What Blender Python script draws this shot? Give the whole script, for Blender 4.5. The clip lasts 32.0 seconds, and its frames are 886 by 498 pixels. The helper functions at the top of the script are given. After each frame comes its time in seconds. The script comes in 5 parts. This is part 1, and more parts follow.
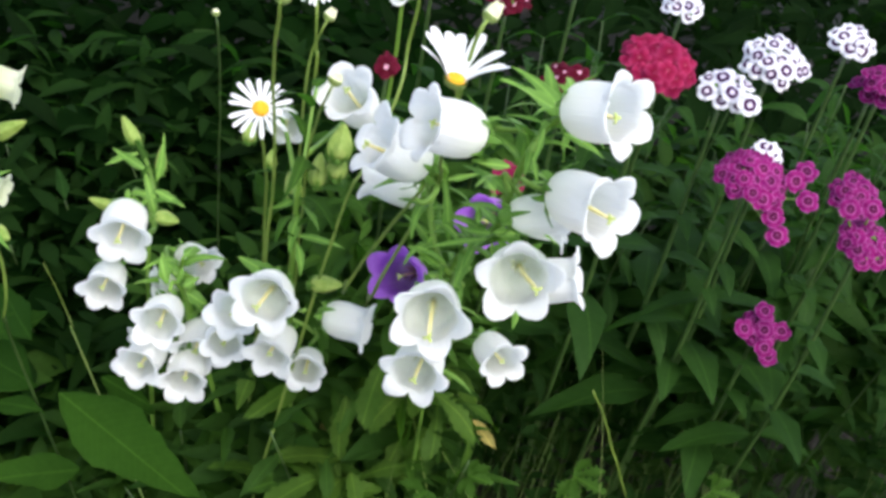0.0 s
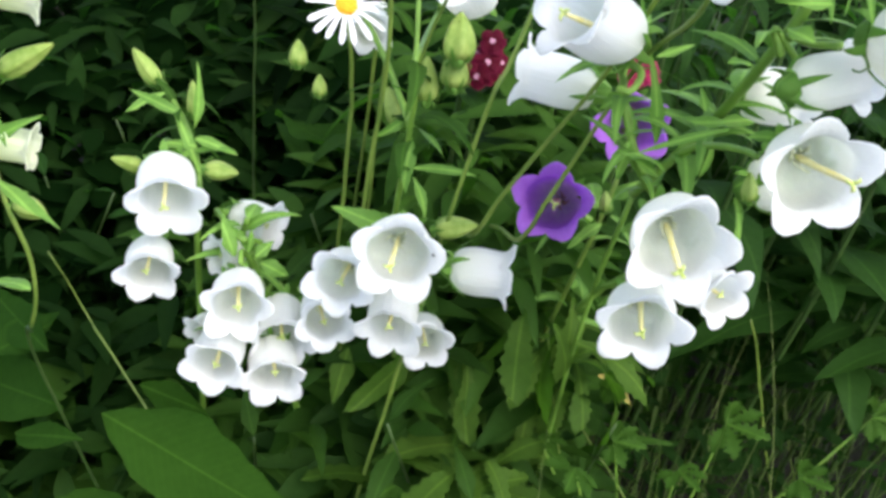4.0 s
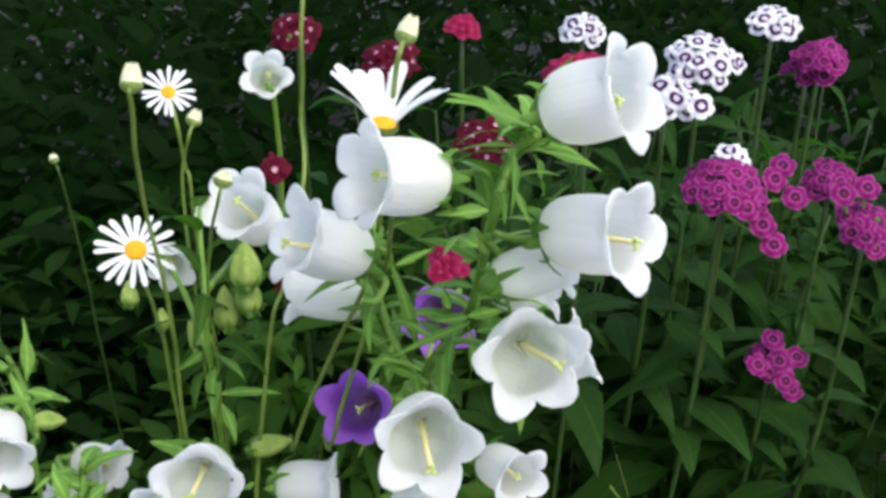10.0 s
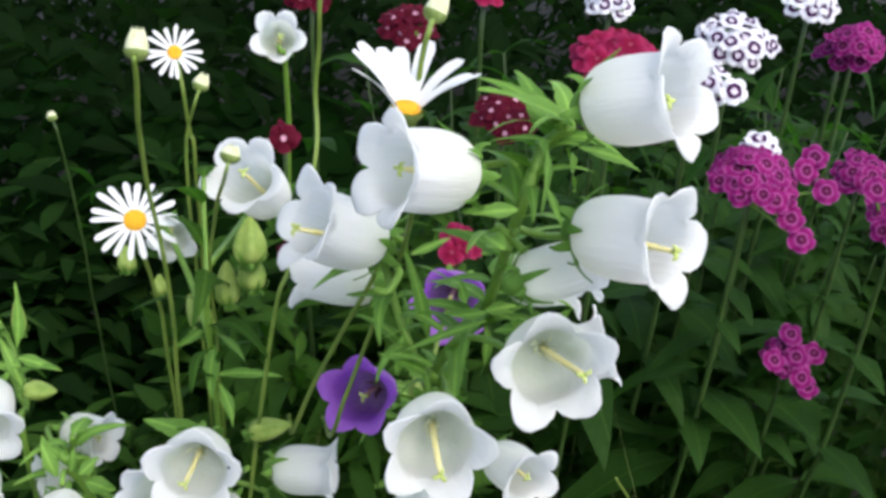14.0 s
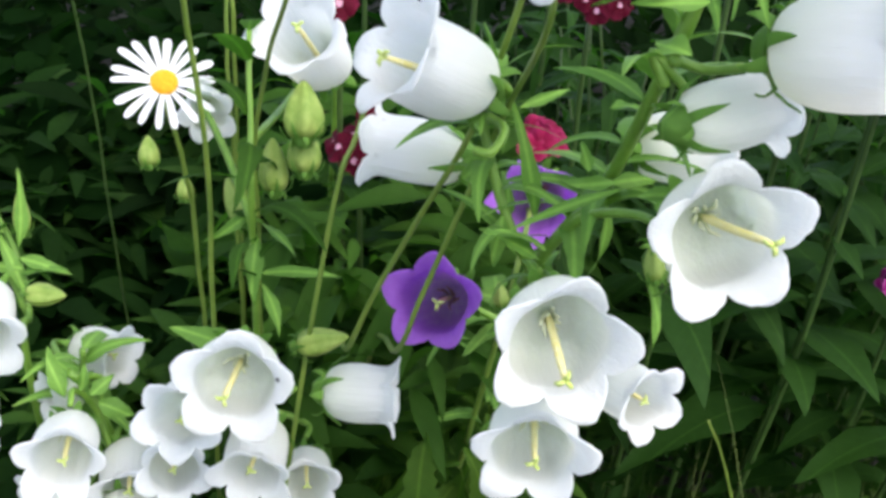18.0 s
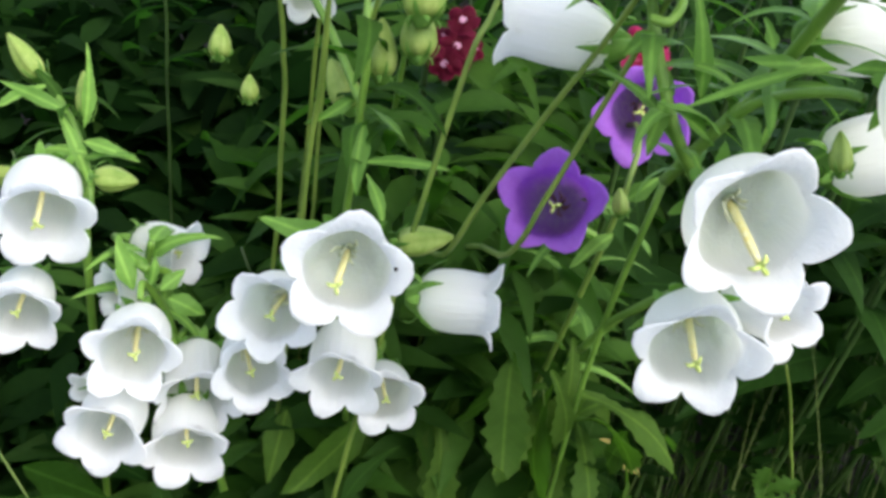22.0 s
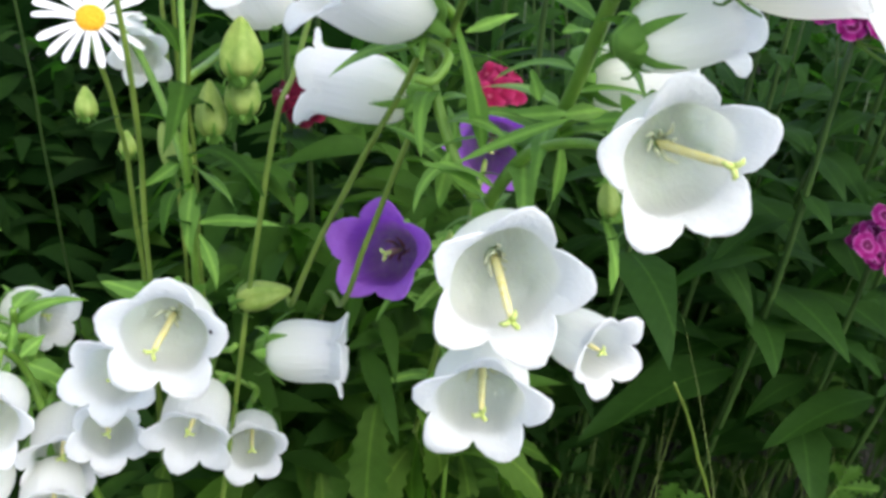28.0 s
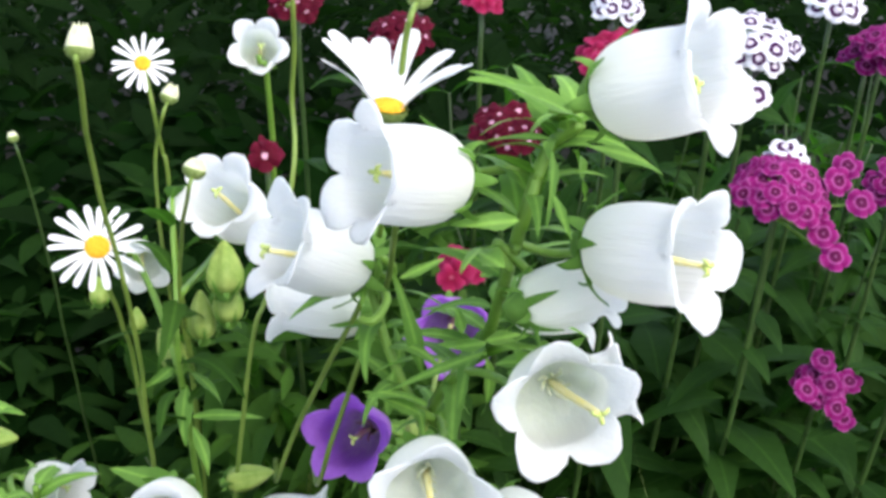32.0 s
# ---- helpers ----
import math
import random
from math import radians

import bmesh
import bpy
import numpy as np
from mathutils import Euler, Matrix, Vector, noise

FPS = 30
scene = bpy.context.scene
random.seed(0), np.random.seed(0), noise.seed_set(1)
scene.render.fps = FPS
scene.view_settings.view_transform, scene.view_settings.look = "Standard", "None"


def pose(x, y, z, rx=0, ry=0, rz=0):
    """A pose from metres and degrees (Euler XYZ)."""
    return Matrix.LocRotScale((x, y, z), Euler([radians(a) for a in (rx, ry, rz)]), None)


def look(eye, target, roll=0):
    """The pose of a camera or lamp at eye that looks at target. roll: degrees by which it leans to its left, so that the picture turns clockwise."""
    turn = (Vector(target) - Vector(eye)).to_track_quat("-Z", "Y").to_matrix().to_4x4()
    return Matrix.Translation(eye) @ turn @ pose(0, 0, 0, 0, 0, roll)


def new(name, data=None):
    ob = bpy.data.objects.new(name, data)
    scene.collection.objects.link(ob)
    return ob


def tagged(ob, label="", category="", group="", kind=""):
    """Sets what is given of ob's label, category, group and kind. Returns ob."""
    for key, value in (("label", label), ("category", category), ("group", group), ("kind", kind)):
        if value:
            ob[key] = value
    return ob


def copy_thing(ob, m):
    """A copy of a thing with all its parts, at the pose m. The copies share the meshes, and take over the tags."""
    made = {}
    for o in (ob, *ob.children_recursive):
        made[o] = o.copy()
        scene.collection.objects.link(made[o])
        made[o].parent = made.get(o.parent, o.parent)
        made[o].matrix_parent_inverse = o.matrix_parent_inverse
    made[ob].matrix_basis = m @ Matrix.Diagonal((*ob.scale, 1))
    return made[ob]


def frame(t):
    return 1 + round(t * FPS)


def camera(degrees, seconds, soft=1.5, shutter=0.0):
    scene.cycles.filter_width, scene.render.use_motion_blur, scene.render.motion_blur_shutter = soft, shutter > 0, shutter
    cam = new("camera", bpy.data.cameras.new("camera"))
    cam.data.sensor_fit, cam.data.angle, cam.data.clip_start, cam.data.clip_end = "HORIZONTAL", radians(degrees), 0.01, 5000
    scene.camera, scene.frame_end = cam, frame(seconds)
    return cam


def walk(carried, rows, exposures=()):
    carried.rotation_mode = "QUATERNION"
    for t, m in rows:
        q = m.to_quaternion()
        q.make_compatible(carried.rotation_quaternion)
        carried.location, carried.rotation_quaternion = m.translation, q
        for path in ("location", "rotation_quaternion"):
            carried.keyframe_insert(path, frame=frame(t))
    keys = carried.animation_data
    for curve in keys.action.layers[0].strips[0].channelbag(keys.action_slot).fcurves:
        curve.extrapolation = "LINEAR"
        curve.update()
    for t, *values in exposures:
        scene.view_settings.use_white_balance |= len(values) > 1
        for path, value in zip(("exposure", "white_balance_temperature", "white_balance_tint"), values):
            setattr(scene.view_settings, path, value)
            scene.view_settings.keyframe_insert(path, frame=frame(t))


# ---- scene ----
cam = camera(45.8, 32.0, soft=3.4)
PATH = [
    (0, (0.0315, 0.0101, 0.8794), (0.2218, 1.7293, -0.1247), 12.36),
    (0.5, (-0.0232, 0.0531, 0.8435), (0.3077, 1.7581, -0.1481), 8.28),
    (1, (-0.0333, 0.0672, 0.8300), (0.3008, 1.7687, -0.1666), 8.71),
    (1.5, (-0.0628, 0.0819, 0.8106), (0.3056, 1.7660, -0.2035), 9.65),
    (2, (-0.0691, 0.0913, 0.7864), (0.3232, 1.7723, -0.2237), 9.03),
    (2.5, (-0.0852, 0.1102, 0.7837), (0.2886, 1.7832, -0.2464), 9.36),
    (3, (-0.0863, 0.1263, 0.7703), (0.2529, 1.8011, -0.2689), 9.17),
    (3.5, (-0.0849, 0.1548, 0.7669), (0.2706, 1.8086, -0.3000), 9.10),
    (5.5, (-0.0735, 0.1556, 0.7424), (0.2553, 1.8592, -0.2524), 5.12),
    (6, (-0.0696, 0.1553, 0.7515), (0.2578, 1.8589, -0.2439), 5.01),
    (6.5, (-0.0600, 0.1527, 0.7583), (0.2724, 1.8781, -0.1970), 4.25),
    (7, (-0.0348, 0.1517, 0.7683), (0.2809, 1.8910, -0.1672), 2.17),
    (7.5, (-0.0215, 0.1561, 0.7872), (0.3213, 1.8822, -0.1632), 1.33),
    (8, (-0.0030, 0.1387, 0.7734), (0.3340, 1.9144, -0.0829), -0.16),
    (8.5, (0.0188, 0.1403, 0.7989), (0.3736, 1.9080, -0.0669), -0.68),
    (9, (0.0238, 0.1279, 0.7837), (0.3831, 1.9310, -0.0034), -1.11),
    (9.5, (0.0159, 0.1277, 0.7960), (0.4122, 1.9256, 0.0146), -0.66),
    (10, (0.0149, 0.1241, 0.7926), (0.4024, 1.9358, 0.0394), -0.18),
    (10.5, (0.0219, 0.1300, 0.7915), (0.4061, 1.9456, 0.0458), -0.03),
    (11, (0.0175, 0.1440, 0.8029), (0.4136, 1.9341, 0.0038), 1.01),
    (11.5, (0.0161, 0.1473, 0.7929), (0.4033, 1.9536, 0.0264), 1.66),
    (12, (0.0101, 0.1526, 0.8021), (0.3927, 1.9412, -0.0068), 2.16),
    (12.5, (0.0188, 0.1516, 0.8020), (0.3890, 1.9464, 0.0010), 1.57),
    (13, (0.0122, 0.1541, 0.8011), (0.4042, 1.9374, -0.0152), 2.22),
    (13.5, (0.0183, 0.1521, 0.7970), (0.3919, 1.9383, -0.0214), 2.14),
    (14, (0.0122, 0.1572, 0.7965), (0.3998, 1.9327, -0.0385), 2.45),
    (14.5, (0.0160, 0.1649, 0.7854), (0.3849, 1.9361, -0.0671), 2.43),
    (15, (0.0051, 0.1778, 0.7728), (0.3919, 1.9330, -0.1044), 2.59),
    (15.5, (0.0062, 0.1853, 0.7556), (0.3603, 1.9548, -0.1067), 3.07),
    (17.5, (-0.0015, 0.2250, 0.7212), (0.3554, 1.9941, -0.1407), 2.04),
    (18, (-0.0079, 0.2324, 0.7165), (0.3690, 1.9889, -0.1624), 3.62),
    (18.5, (-0.0079, 0.2345, 0.7138), (0.3587, 1.9993, -0.1528), 3.19),
    (19, (-0.0182, 0.2418, 0.7111), (0.3872, 1.9983, -0.1549), 4.99),
    (19.5, (-0.0211, 0.2473, 0.7014), (0.3843, 2.0012, -0.1701), 5.24),
    (20, (-0.0291, 0.2535, 0.6920), (0.3941, 1.9967, -0.1924), 6.06),
    (20.5, (-0.0337, 0.2553, 0.6840), (0.3801, 1.9897, -0.2219), 6.41),
    (21, (-0.0405, 0.2602, 0.6795), (0.4025, 1.9894, -0.2225), 7.34),
    (21.5, (-0.0493, 0.2580, 0.6740), (0.3850, 1.9846, -0.2372), 7.59),
    (22, (-0.0606, 0.2573, 0.6681), (0.3791, 1.9815, -0.2449), 8.00),
    (22.5, (-0.0653, 0.2565, 0.6680), (0.3677, 1.9799, -0.2500), 8.30),
    (23, (-0.0725, 0.2529, 0.6650), (0.3548, 1.9755, -0.2572), 8.53),
    (23.5, (-0.0774, 0.2517, 0.6695), (0.3462, 1.9762, -0.2506), 8.35),
    (24, (-0.0846, 0.2485, 0.6670), (0.3354, 1.9791, -0.2432), 8.84),
    (24.5, (-0.0840, 0.2464, 0.6721), (0.3238, 1.9728, -0.2515), 8.67),
    (26.5, (-0.0361, 0.2589, 0.6783), (0.3686, 1.9658, -0.2824), 5.92),
    (27, (-0.0195, 0.2548, 0.6820), (0.3869, 1.9788, -0.2468), 5.19),
    (27.5, (-0.0050, 0.2492, 0.6886), (0.4009, 1.9795, -0.2286), 4.64),
    (28, (0.0075, 0.2454, 0.6926), (0.4278, 1.9800, -0.2099), 4.00),
    (28.5, (0.0171, 0.2435, 0.7039), (0.4316, 1.9856, -0.1867), 3.45),
    (29, (0.0167, 0.2396, 0.7074), (0.4241, 1.9925, -0.1652), 3.26),
    (29.5, (0.0171, 0.2383, 0.7153), (0.4162, 1.9980, -0.1473), 3.40),
    (30, (0.0162, 0.2361, 0.7184), (0.3999, 2.0042, -0.1341), 2.91),
    (30.5, (0.0134, 0.2308, 0.7310), (0.3921, 2.0066, -0.1076), 2.76),
    (31, (0.0130, 0.2203, 0.7479), (0.3826, 2.0101, -0.0645), 2.42),
    (31.5, (0.0217, 0.2100, 0.7602), (0.3965, 2.0047, -0.0388), 1.95),
    (32, (0.0288, 0.2032, 0.7709), (0.4012, 2.0059, -0.0110), 1.16),
]
EXPOSURE = [(0.0, 0.33), (3.0, 0.54), (6.0, 0.56), (8.5, 0.31), (10.0, 0.10), (14.0, 0.08), (15.5, 0.32), (18.0, 0.40), (24.0, 0.38), (27.0, 0.43), (28.0, 0.40), (30.0, 0.39), (32.0, 0.44)]
walk(cam, [(t, look(eye, target, roll)) for t, eye, target, roll in PATH], EXPOSURE)

# ---- light ----
world = bpy.data.worlds.new("overcast_sky")
scene.world = world
world.use_nodes = True
wn = world.node_tree
sky = wn.nodes.new("ShaderNodeTexSky")
sky.sky_type = "NISHITA"
sky.sun_disc = False
sky.sun_elevation = radians(53)
sky.sun_rotation = radians(149)
sky.dust_density = 2.5
sky.ozone_density = 0.4
pale = wn.nodes.new("ShaderNodeHueSaturation")
pale.inputs["Saturation"].default_value = 0.8
wn.links.new(sky.outputs[0], pale.inputs["Color"])
wn.links.new(pale.outputs[0], wn.nodes["Background"].inputs[0])
wn.nodes["Background"].inputs[1].default_value = 0.32
sun_data = bpy.data.lights.new("sun", "SUN")
sun_data.energy = 1.45
sun_data.angle = radians(50)
sun_data.color = (1.0, 0.985, 0.93)
sun = new("sun", sun_data)
sun.matrix_world = look((0.42, -0.70, 0.98), (0, 0, 0))


# ---- materials ----
def material(name):
    m = bpy.data.materials.new(name)
    m.use_nodes = True
    t = m.node_tree
    t.nodes.clear()
    out = t.nodes.new("ShaderNodeOutputMaterial")
    return m, t, out


def node(t, kind, **inputs):
    n = t.nodes.new("ShaderNode" + kind)
    for k, v in inputs.items():
        n.inputs[k.replace("_", " ")].default_value = v
    return n


def ramp(t, source, stops):
    n = t.nodes.new("ShaderNodeValToRGB")
    e = n.color_ramp.elements
    while len(e) < len(stops):
        e.new(0.5)
    for s, (p, c) in zip(e, stops):
        s.position, s.color = p, (*c, 1)
    t.links.new(source, n.inputs[0])
    return n.outputs[0]


def blend(t, fac, a, b, kind="MIX"):
    n = t.nodes.new("ShaderNodeMix")
    n.data_type, n.blend_type = "RGBA", kind
    for value, slot in ((fac, 0), (a, 6), (b, 7)):
        if isinstance(value, (int, float)):
            n.inputs[slot].default_value = value
        elif isinstance(value, tuple):
            n.inputs[slot].default_value = (*value, 1)
        else:
            t.links.new(value, n.inputs[slot])
    return n.outputs[2]


def noise_of(t, coords, scale, detail=3.0, rough=0.55):
    n = node(t, "TexNoise", Scale=scale, Detail=detail, Roughness=rough)
    t.links.new(coords, n.inputs["Vector"])
    return n.outputs["Fac"]


def sheet(t, out, colour, through_colour, share, rough, height=None, bump=0.2, gloss=0.3):
    """A thin living surface: gloss and colour on the lit side, light passing through to the other."""
    p = node(t, "BsdfPrincipled", Roughness=rough)
    p.inputs["Specular IOR Level"].default_value = gloss
    tr = node(t, "BsdfTranslucent")
    mix = node(t, "MixShader", Fac=share)
    t.links.new(colour, p.inputs["Base Color"])
    t.links.new(through_colour, tr.inputs["Color"])
    if height is not None:
        b = node(t, "Bump", Strength=bump, Distance=0.002)
        t.links.new(height, b.inputs["Height"])
        t.links.new(b.outputs[0], p.inputs["Normal"])
        t.links.new(b.outputs[0], tr.inputs["Normal"])
    t.links.new(p.outputs[0], mix.inputs[1])
    t.links.new(tr.outputs[0], mix.inputs[2])
    t.links.new(mix.outputs[0], out.inputs[0])


def leaf_material(name, dark, light, share=0.3, rough=0.5, island=True, gloss=0.12):
    m, t, out = material(name)
    geo, info = t.nodes.new("ShaderNodeNewGeometry"), t.nodes.new("ShaderNodeObjectInfo")
    where = geo.outputs["Position"]
    big, fine = noise_of(t, where, 14.0), noise_of(t, where, 160.0, 4.0)
    pick = geo.outputs["Random Per Island"] if island else info.outputs["Random"]
    c = ramp(t, pick, [(0.0, dark), (0.55, tuple((a + b) / 2 for a, b in zip(dark, light))), (1.0, light)])
    c = blend(t, ramp(t, big, [(0.35, (0, 0, 0)), (0.7, (1, 1, 1))]), c, blend(t, 0.35, c, light))
    c = blend(t, ramp(t, fine, [(0.3, (0.35,) * 3), (0.7, (0, 0, 0))]), c, blend(t, 1.0, c, (0.55, 0.6, 0.5), "MULTIPLY"))
    if not island:
        co = t.nodes.new("ShaderNodeTexCoord").outputs["Object"]
        sep = t.nodes.new("ShaderNodeSeparateXYZ")
        t.links.new(co, sep.inputs[0])
        off = t.nodes.new("ShaderNodeMath")
        off.operation = "ABSOLUTE"
        t.links.new(sep.outputs["X"], off.inputs[0])
        rib = t.nodes.new("ShaderNodeMapRange")
        for key, value in (("From Min", 0.0002), ("From Max", 0.0011), ("To Min", 0.55), ("To Max", 0.0)):
            rib.inputs[key].default_value = value
        t.links.new(off.outputs[0], rib.inputs["Value"])
        slant = t.nodes.new("ShaderNodeMath")
        slant.operation = "MULTIPLY_ADD"
        slant.inputs[1].default_value = -0.9
        t.links.new(off.outputs[0], slant.inputs[0])
        t.links.new(sep.outputs["Y"], slant.inputs[2])
        beat = t.nodes.new("ShaderNodeMath")
        beat.operation = "MULTIPLY"
        beat.inputs[1].default_value = 1000.0
        t.links.new(slant.outputs[0], beat.inputs[0])
        side = t.nodes.new("ShaderNodeMath")
        side.operation = "SINE"
        t.links.new(beat.outputs[0], side.inputs[0])
        c = blend(t, ramp(t, side.outputs[0], [(0.75, (0, 0, 0)), (1.0, (0.16,) * 3)]), c, blend(t, 1.0, c, (1.5, 1.45, 1.4), "MULTIPLY"))
        c = blend(t, rib.outputs[0], c, blend(t, 1.0, c, (2.2, 1.9, 2.0), "MULTIPLY"))
    warm = blend(t, 1.0, c, (1.2, 1.6, 0.7), "MULTIPLY")
    sheet(t, out, c, warm, share, rough, fine, 0.25, gloss)
    return m


def stem_material(name, dark, light):
    m, t, out = material(name)
    where = t.nodes.new("ShaderNodeNewGeometry").outputs["Position"]
    n = noise_of(t, where, 60.0, 4.0)
    c = ramp(t, n, [(0.3, dark), (0.7, light)])
    p = node(t, "BsdfPrincipled", Roughness=0.5)
    b = node(t, "Bump", Strength=0.3, Distance=0.001)
    t.links.new(noise_of(t, where, 400.0), b.inputs["Height"])
    t.links.new(b.outputs[0], p.inputs["Normal"])
    t.links.new(c, p.inputs["Base Color"])
    t.links.new(p.outputs[0], out.inputs[0])
    return m


def bell_material(name, lip, deep, vein, share=0.64):
    """Petal colour at the lip turning to the deep colour at the base of the bell, with fine long veins."""
    m, t, out = material(name)
    co = t.nodes.new("ShaderNodeTexCoord").outputs["Object"]
    sep = t.nodes.new("ShaderNodeSeparateXYZ")
    t.links.new(co, sep.inputs[0])
    along = t.nodes.new("ShaderNodeMapRange")
    along.inputs["From Min"].default_value, along.inputs["From Max"].default_value = 0.002, 0.026
    t.links.new(sep.outputs["Z"], along.inputs["Value"])
    c = ramp(t, along.outputs[0], [(0.0, deep), (1.0, lip)])
    stretch = t.nodes.new("ShaderNodeMapping")
    stretch.inputs["Scale"].default_value = (420.0, 420.0, 40.0)
    t.links.new(co, stretch.inputs["Vector"])
    veins = noise_of(t, stretch.outputs[0], 1.0, 2.0)
    c = blend(t, ramp(t, veins, [(0.40, (0.4,) * 3), (0.62, (0, 0, 0))]), c, vein)
    spots = noise_of(t, co, 70.0, 3.0)
    c = blend(t, ramp(t, spots, [(0.6, (0, 0, 0)), (0.8, (0.2,) * 3)]), c, vein)
    sheet(t, out, c, c, share, 0.6, veins, 0.3)
    return m


def ring_material(name, stops, edge_noise=0.10):
    """Rings round the eye of a small floret."""
    m, t, out = material(name)
    co = t.nodes.new("ShaderNodeTexCoord").outputs["Object"]
    info = t.nodes.new("ShaderNodeObjectInfo").outputs["Random"]
    length = t.nodes.new("ShaderNodeVectorMath")
    length.operation = "LENGTH"
    t.links.new(co, length.inputs[0])
    s = t.nodes.new("ShaderNodeMath")
    s.operation = "MULTIPLY_ADD"
    s.inputs[1].default_value = 1 / 0.0085
    wob = t.nodes.new("ShaderNodeMath")
    wob.operation = "MULTIPLY_ADD"
    wob.inputs[1].default_value, wob.inputs[2].default_value = edge_noise * 2, -edge_noise
    t.links.new(noise_of(t, co, 700.0, 2.0), wob.inputs[0])
    t.links.new(length.outputs["Value"], s.inputs[0])
    t.links.new(wob.outputs[0], s.inputs[2])
    c = ramp(t, s.outputs[0], stops)
    shade = ramp(t, info, [(0.0, (0.72, 0.72, 0.78)), (1.0, (1.0, 1.0, 1.0))])
    c = blend(t, 1.0, c, shade, "MULTIPLY")
    sheet(t, out, c, c, 0.2, 0.7, noise_of(t, co, 900.0), 0.25, 0.1)
    return m


def plain_material(name, a, b, scale, rough=0.6, share=0.15, bump=0.3):
    m, t, out = material(name)
    co = t.nodes.new("ShaderNodeTexCoord").outputs["Object"]
    n = noise_of(t, co, scale, 4.0)
    c = ramp(t, n, [(0.3, a), (0.7, b)])
    sheet(t, out, c, c, share, rough, n, bump)
    return m


WHITE = bell_material("white_bell_petal", (0.925, 0.93, 0.935), (0.89, 0.91, 0.825), (0.90, 0.91, 0.885))
CREAM = bell_material("cream_bell_petal", (0.86, 0.87, 0.74), (0.62, 0.74, 0.34), (0.74, 0.80, 0.55))
PURPLE = bell_material("purple_bell_petal", (0.53, 0.22, 0.76), (0.58, 0.42, 0.64), (0.44, 0.15, 0.66), 0.55)
SEPAL = leaf_material("sepal_green", (0.095, 0.205, 0.036), (0.165, 0.315, 0.062), 0.25, 0.5, False)
BUD = plain_material("pale_green_bud", (0.19, 0.31, 0.048), (0.40, 0.50, 0.13), 120.0, 0.5, 0.25)
STEM = stem_material("green_stem", (0.100, 0.212, 0.022), (0.180, 0.330, 0.044))
THINSTEM = stem_material("yellow_green_stem", (0.1027, 0.1775, 0.0235), (0.1849, 0.2709, 0.0421))
LEAFSTEM = stem_material("dark_leaf_stem", (0.024, 0.056, 0.0096), (0.048, 0.096, 0.0176))
STYLE = plain_material("yellow_style", (0.80, 0.71, 0.24), (0.83, 0.80, 0.48), 500.0, 0.7)
STIGMA = plain_material("green_yellow_stigma", (0.50, 0.62, 0.14), (0.66, 0.74, 0.28), 500.0, 0.6)
STAMEN = plain_material("pale_stamen", (0.78, 0.80, 0.60), (0.66, 0.68, 0.44), 500.0, 0.7)
BROWNSTAMEN = plain_material("brown_stamen", (0.30, 0.14, 0.14), (0.45, 0.26, 0.22), 500.0, 0.7)
RAY = plain_material("white_ray_petal", (0.798, 0.8075, 0.8265), (0.836, 0.836, 0.836), 200.0, 0.6, 0.25)
DISC = plain_material("golden_disc", (0.75, 0.33, 0.01), (0.85, 0.50, 0.03), 700.0, 0.7, 0.0, 0.8)
BRACT = plain_material("daisy_bract", (0.16, 0.24, 0.05), (0.32, 0.40, 0.14), 300.0, 0.6)
LEAF = leaf_material("bellflower_leaf", (0.0317, 0.0812, 0.0123), (0.051, 0.121, 0.0178), 0.55, 0.65, False)
PINKLEAF = leaf_material("sweet_william_leaf", (0.0190, 0.0570, 0.0094), (0.0325, 0.0880, 0.0144), 0.52, 0.6, False)
MASS = leaf_material("mixed_leaf", (0.022, 0.062, 0.0095), (0.042, 0.102, 0.016), 0.55, 0.65)
MIDLEAF = leaf_material("light_toothed_leaf", (0.0317, 0.0862, 0.0103), (0.0656, 0.1495, 0.0207), 0.5, 0.65, True)
# The bed's shade at back and left is mixed into these near-black greens.
BACKLEAF = leaf_material("shade_toned_back_leaf", (0.0060, 0.0160, 0.0045), (0.0100, 0.0250, 0.0070), 0.5, 0.9, True, 0.015)
BRAMBLE = leaf_material("shade_toned_ovate_leaf", (0.0052, 0.0185, 0.0040), (0.0090, 0.0300, 0.0056), 0.60, 0.9, True, 0.015)
# Narrow leaf green lowered so that the colour itself carries shade.
SHADEMASS = leaf_material("shade_toned_narrow_leaf", (0.014, 0.043, 0.0078), (0.026, 0.074, 0.0130), 0.70, 0.85)
GRASS = leaf_material("grass_blade", (0.013, 0.036, 0.0060), (0.040, 0.078, 0.016), 0.3, 0.6)
# Weed leaf green, likewise darkened to stand for shade.
SHADELEAF = leaf_material("shade_toned_weed_leaf", (0.022, 0.070, 0.012), (0.034, 0.102, 0.018), 0.6, 0.8, False)
FRESH = leaf_material("fresh_cut_leaf", (0.036, 0.0945, 0.0108), (0.054, 0.126, 0.0162), 0.4, 0.6, False)
DOCK = leaf_material("broad_dock_leaf", (0.021, 0.064, 0.009), (0.035, 0.094, 0.011), 0.5, 0.8, False, 0.04)
PALEGRASS = leaf_material("pale_grass_blade", (0.06, 0.11, 0.025), (0.15, 0.20, 0.06), 0.3, 0.6)
ROSETTE = leaf_material("toothed_rosette_leaf", (0.046, 0.104, 0.013), (0.076, 0.148, 0.020), 0.5, 0.6, False)
DRY = leaf_material("withered_leaf", (0.13, 0.12, 0.028), (0.25, 0.22, 0.06), 0.2, 0.6, False)
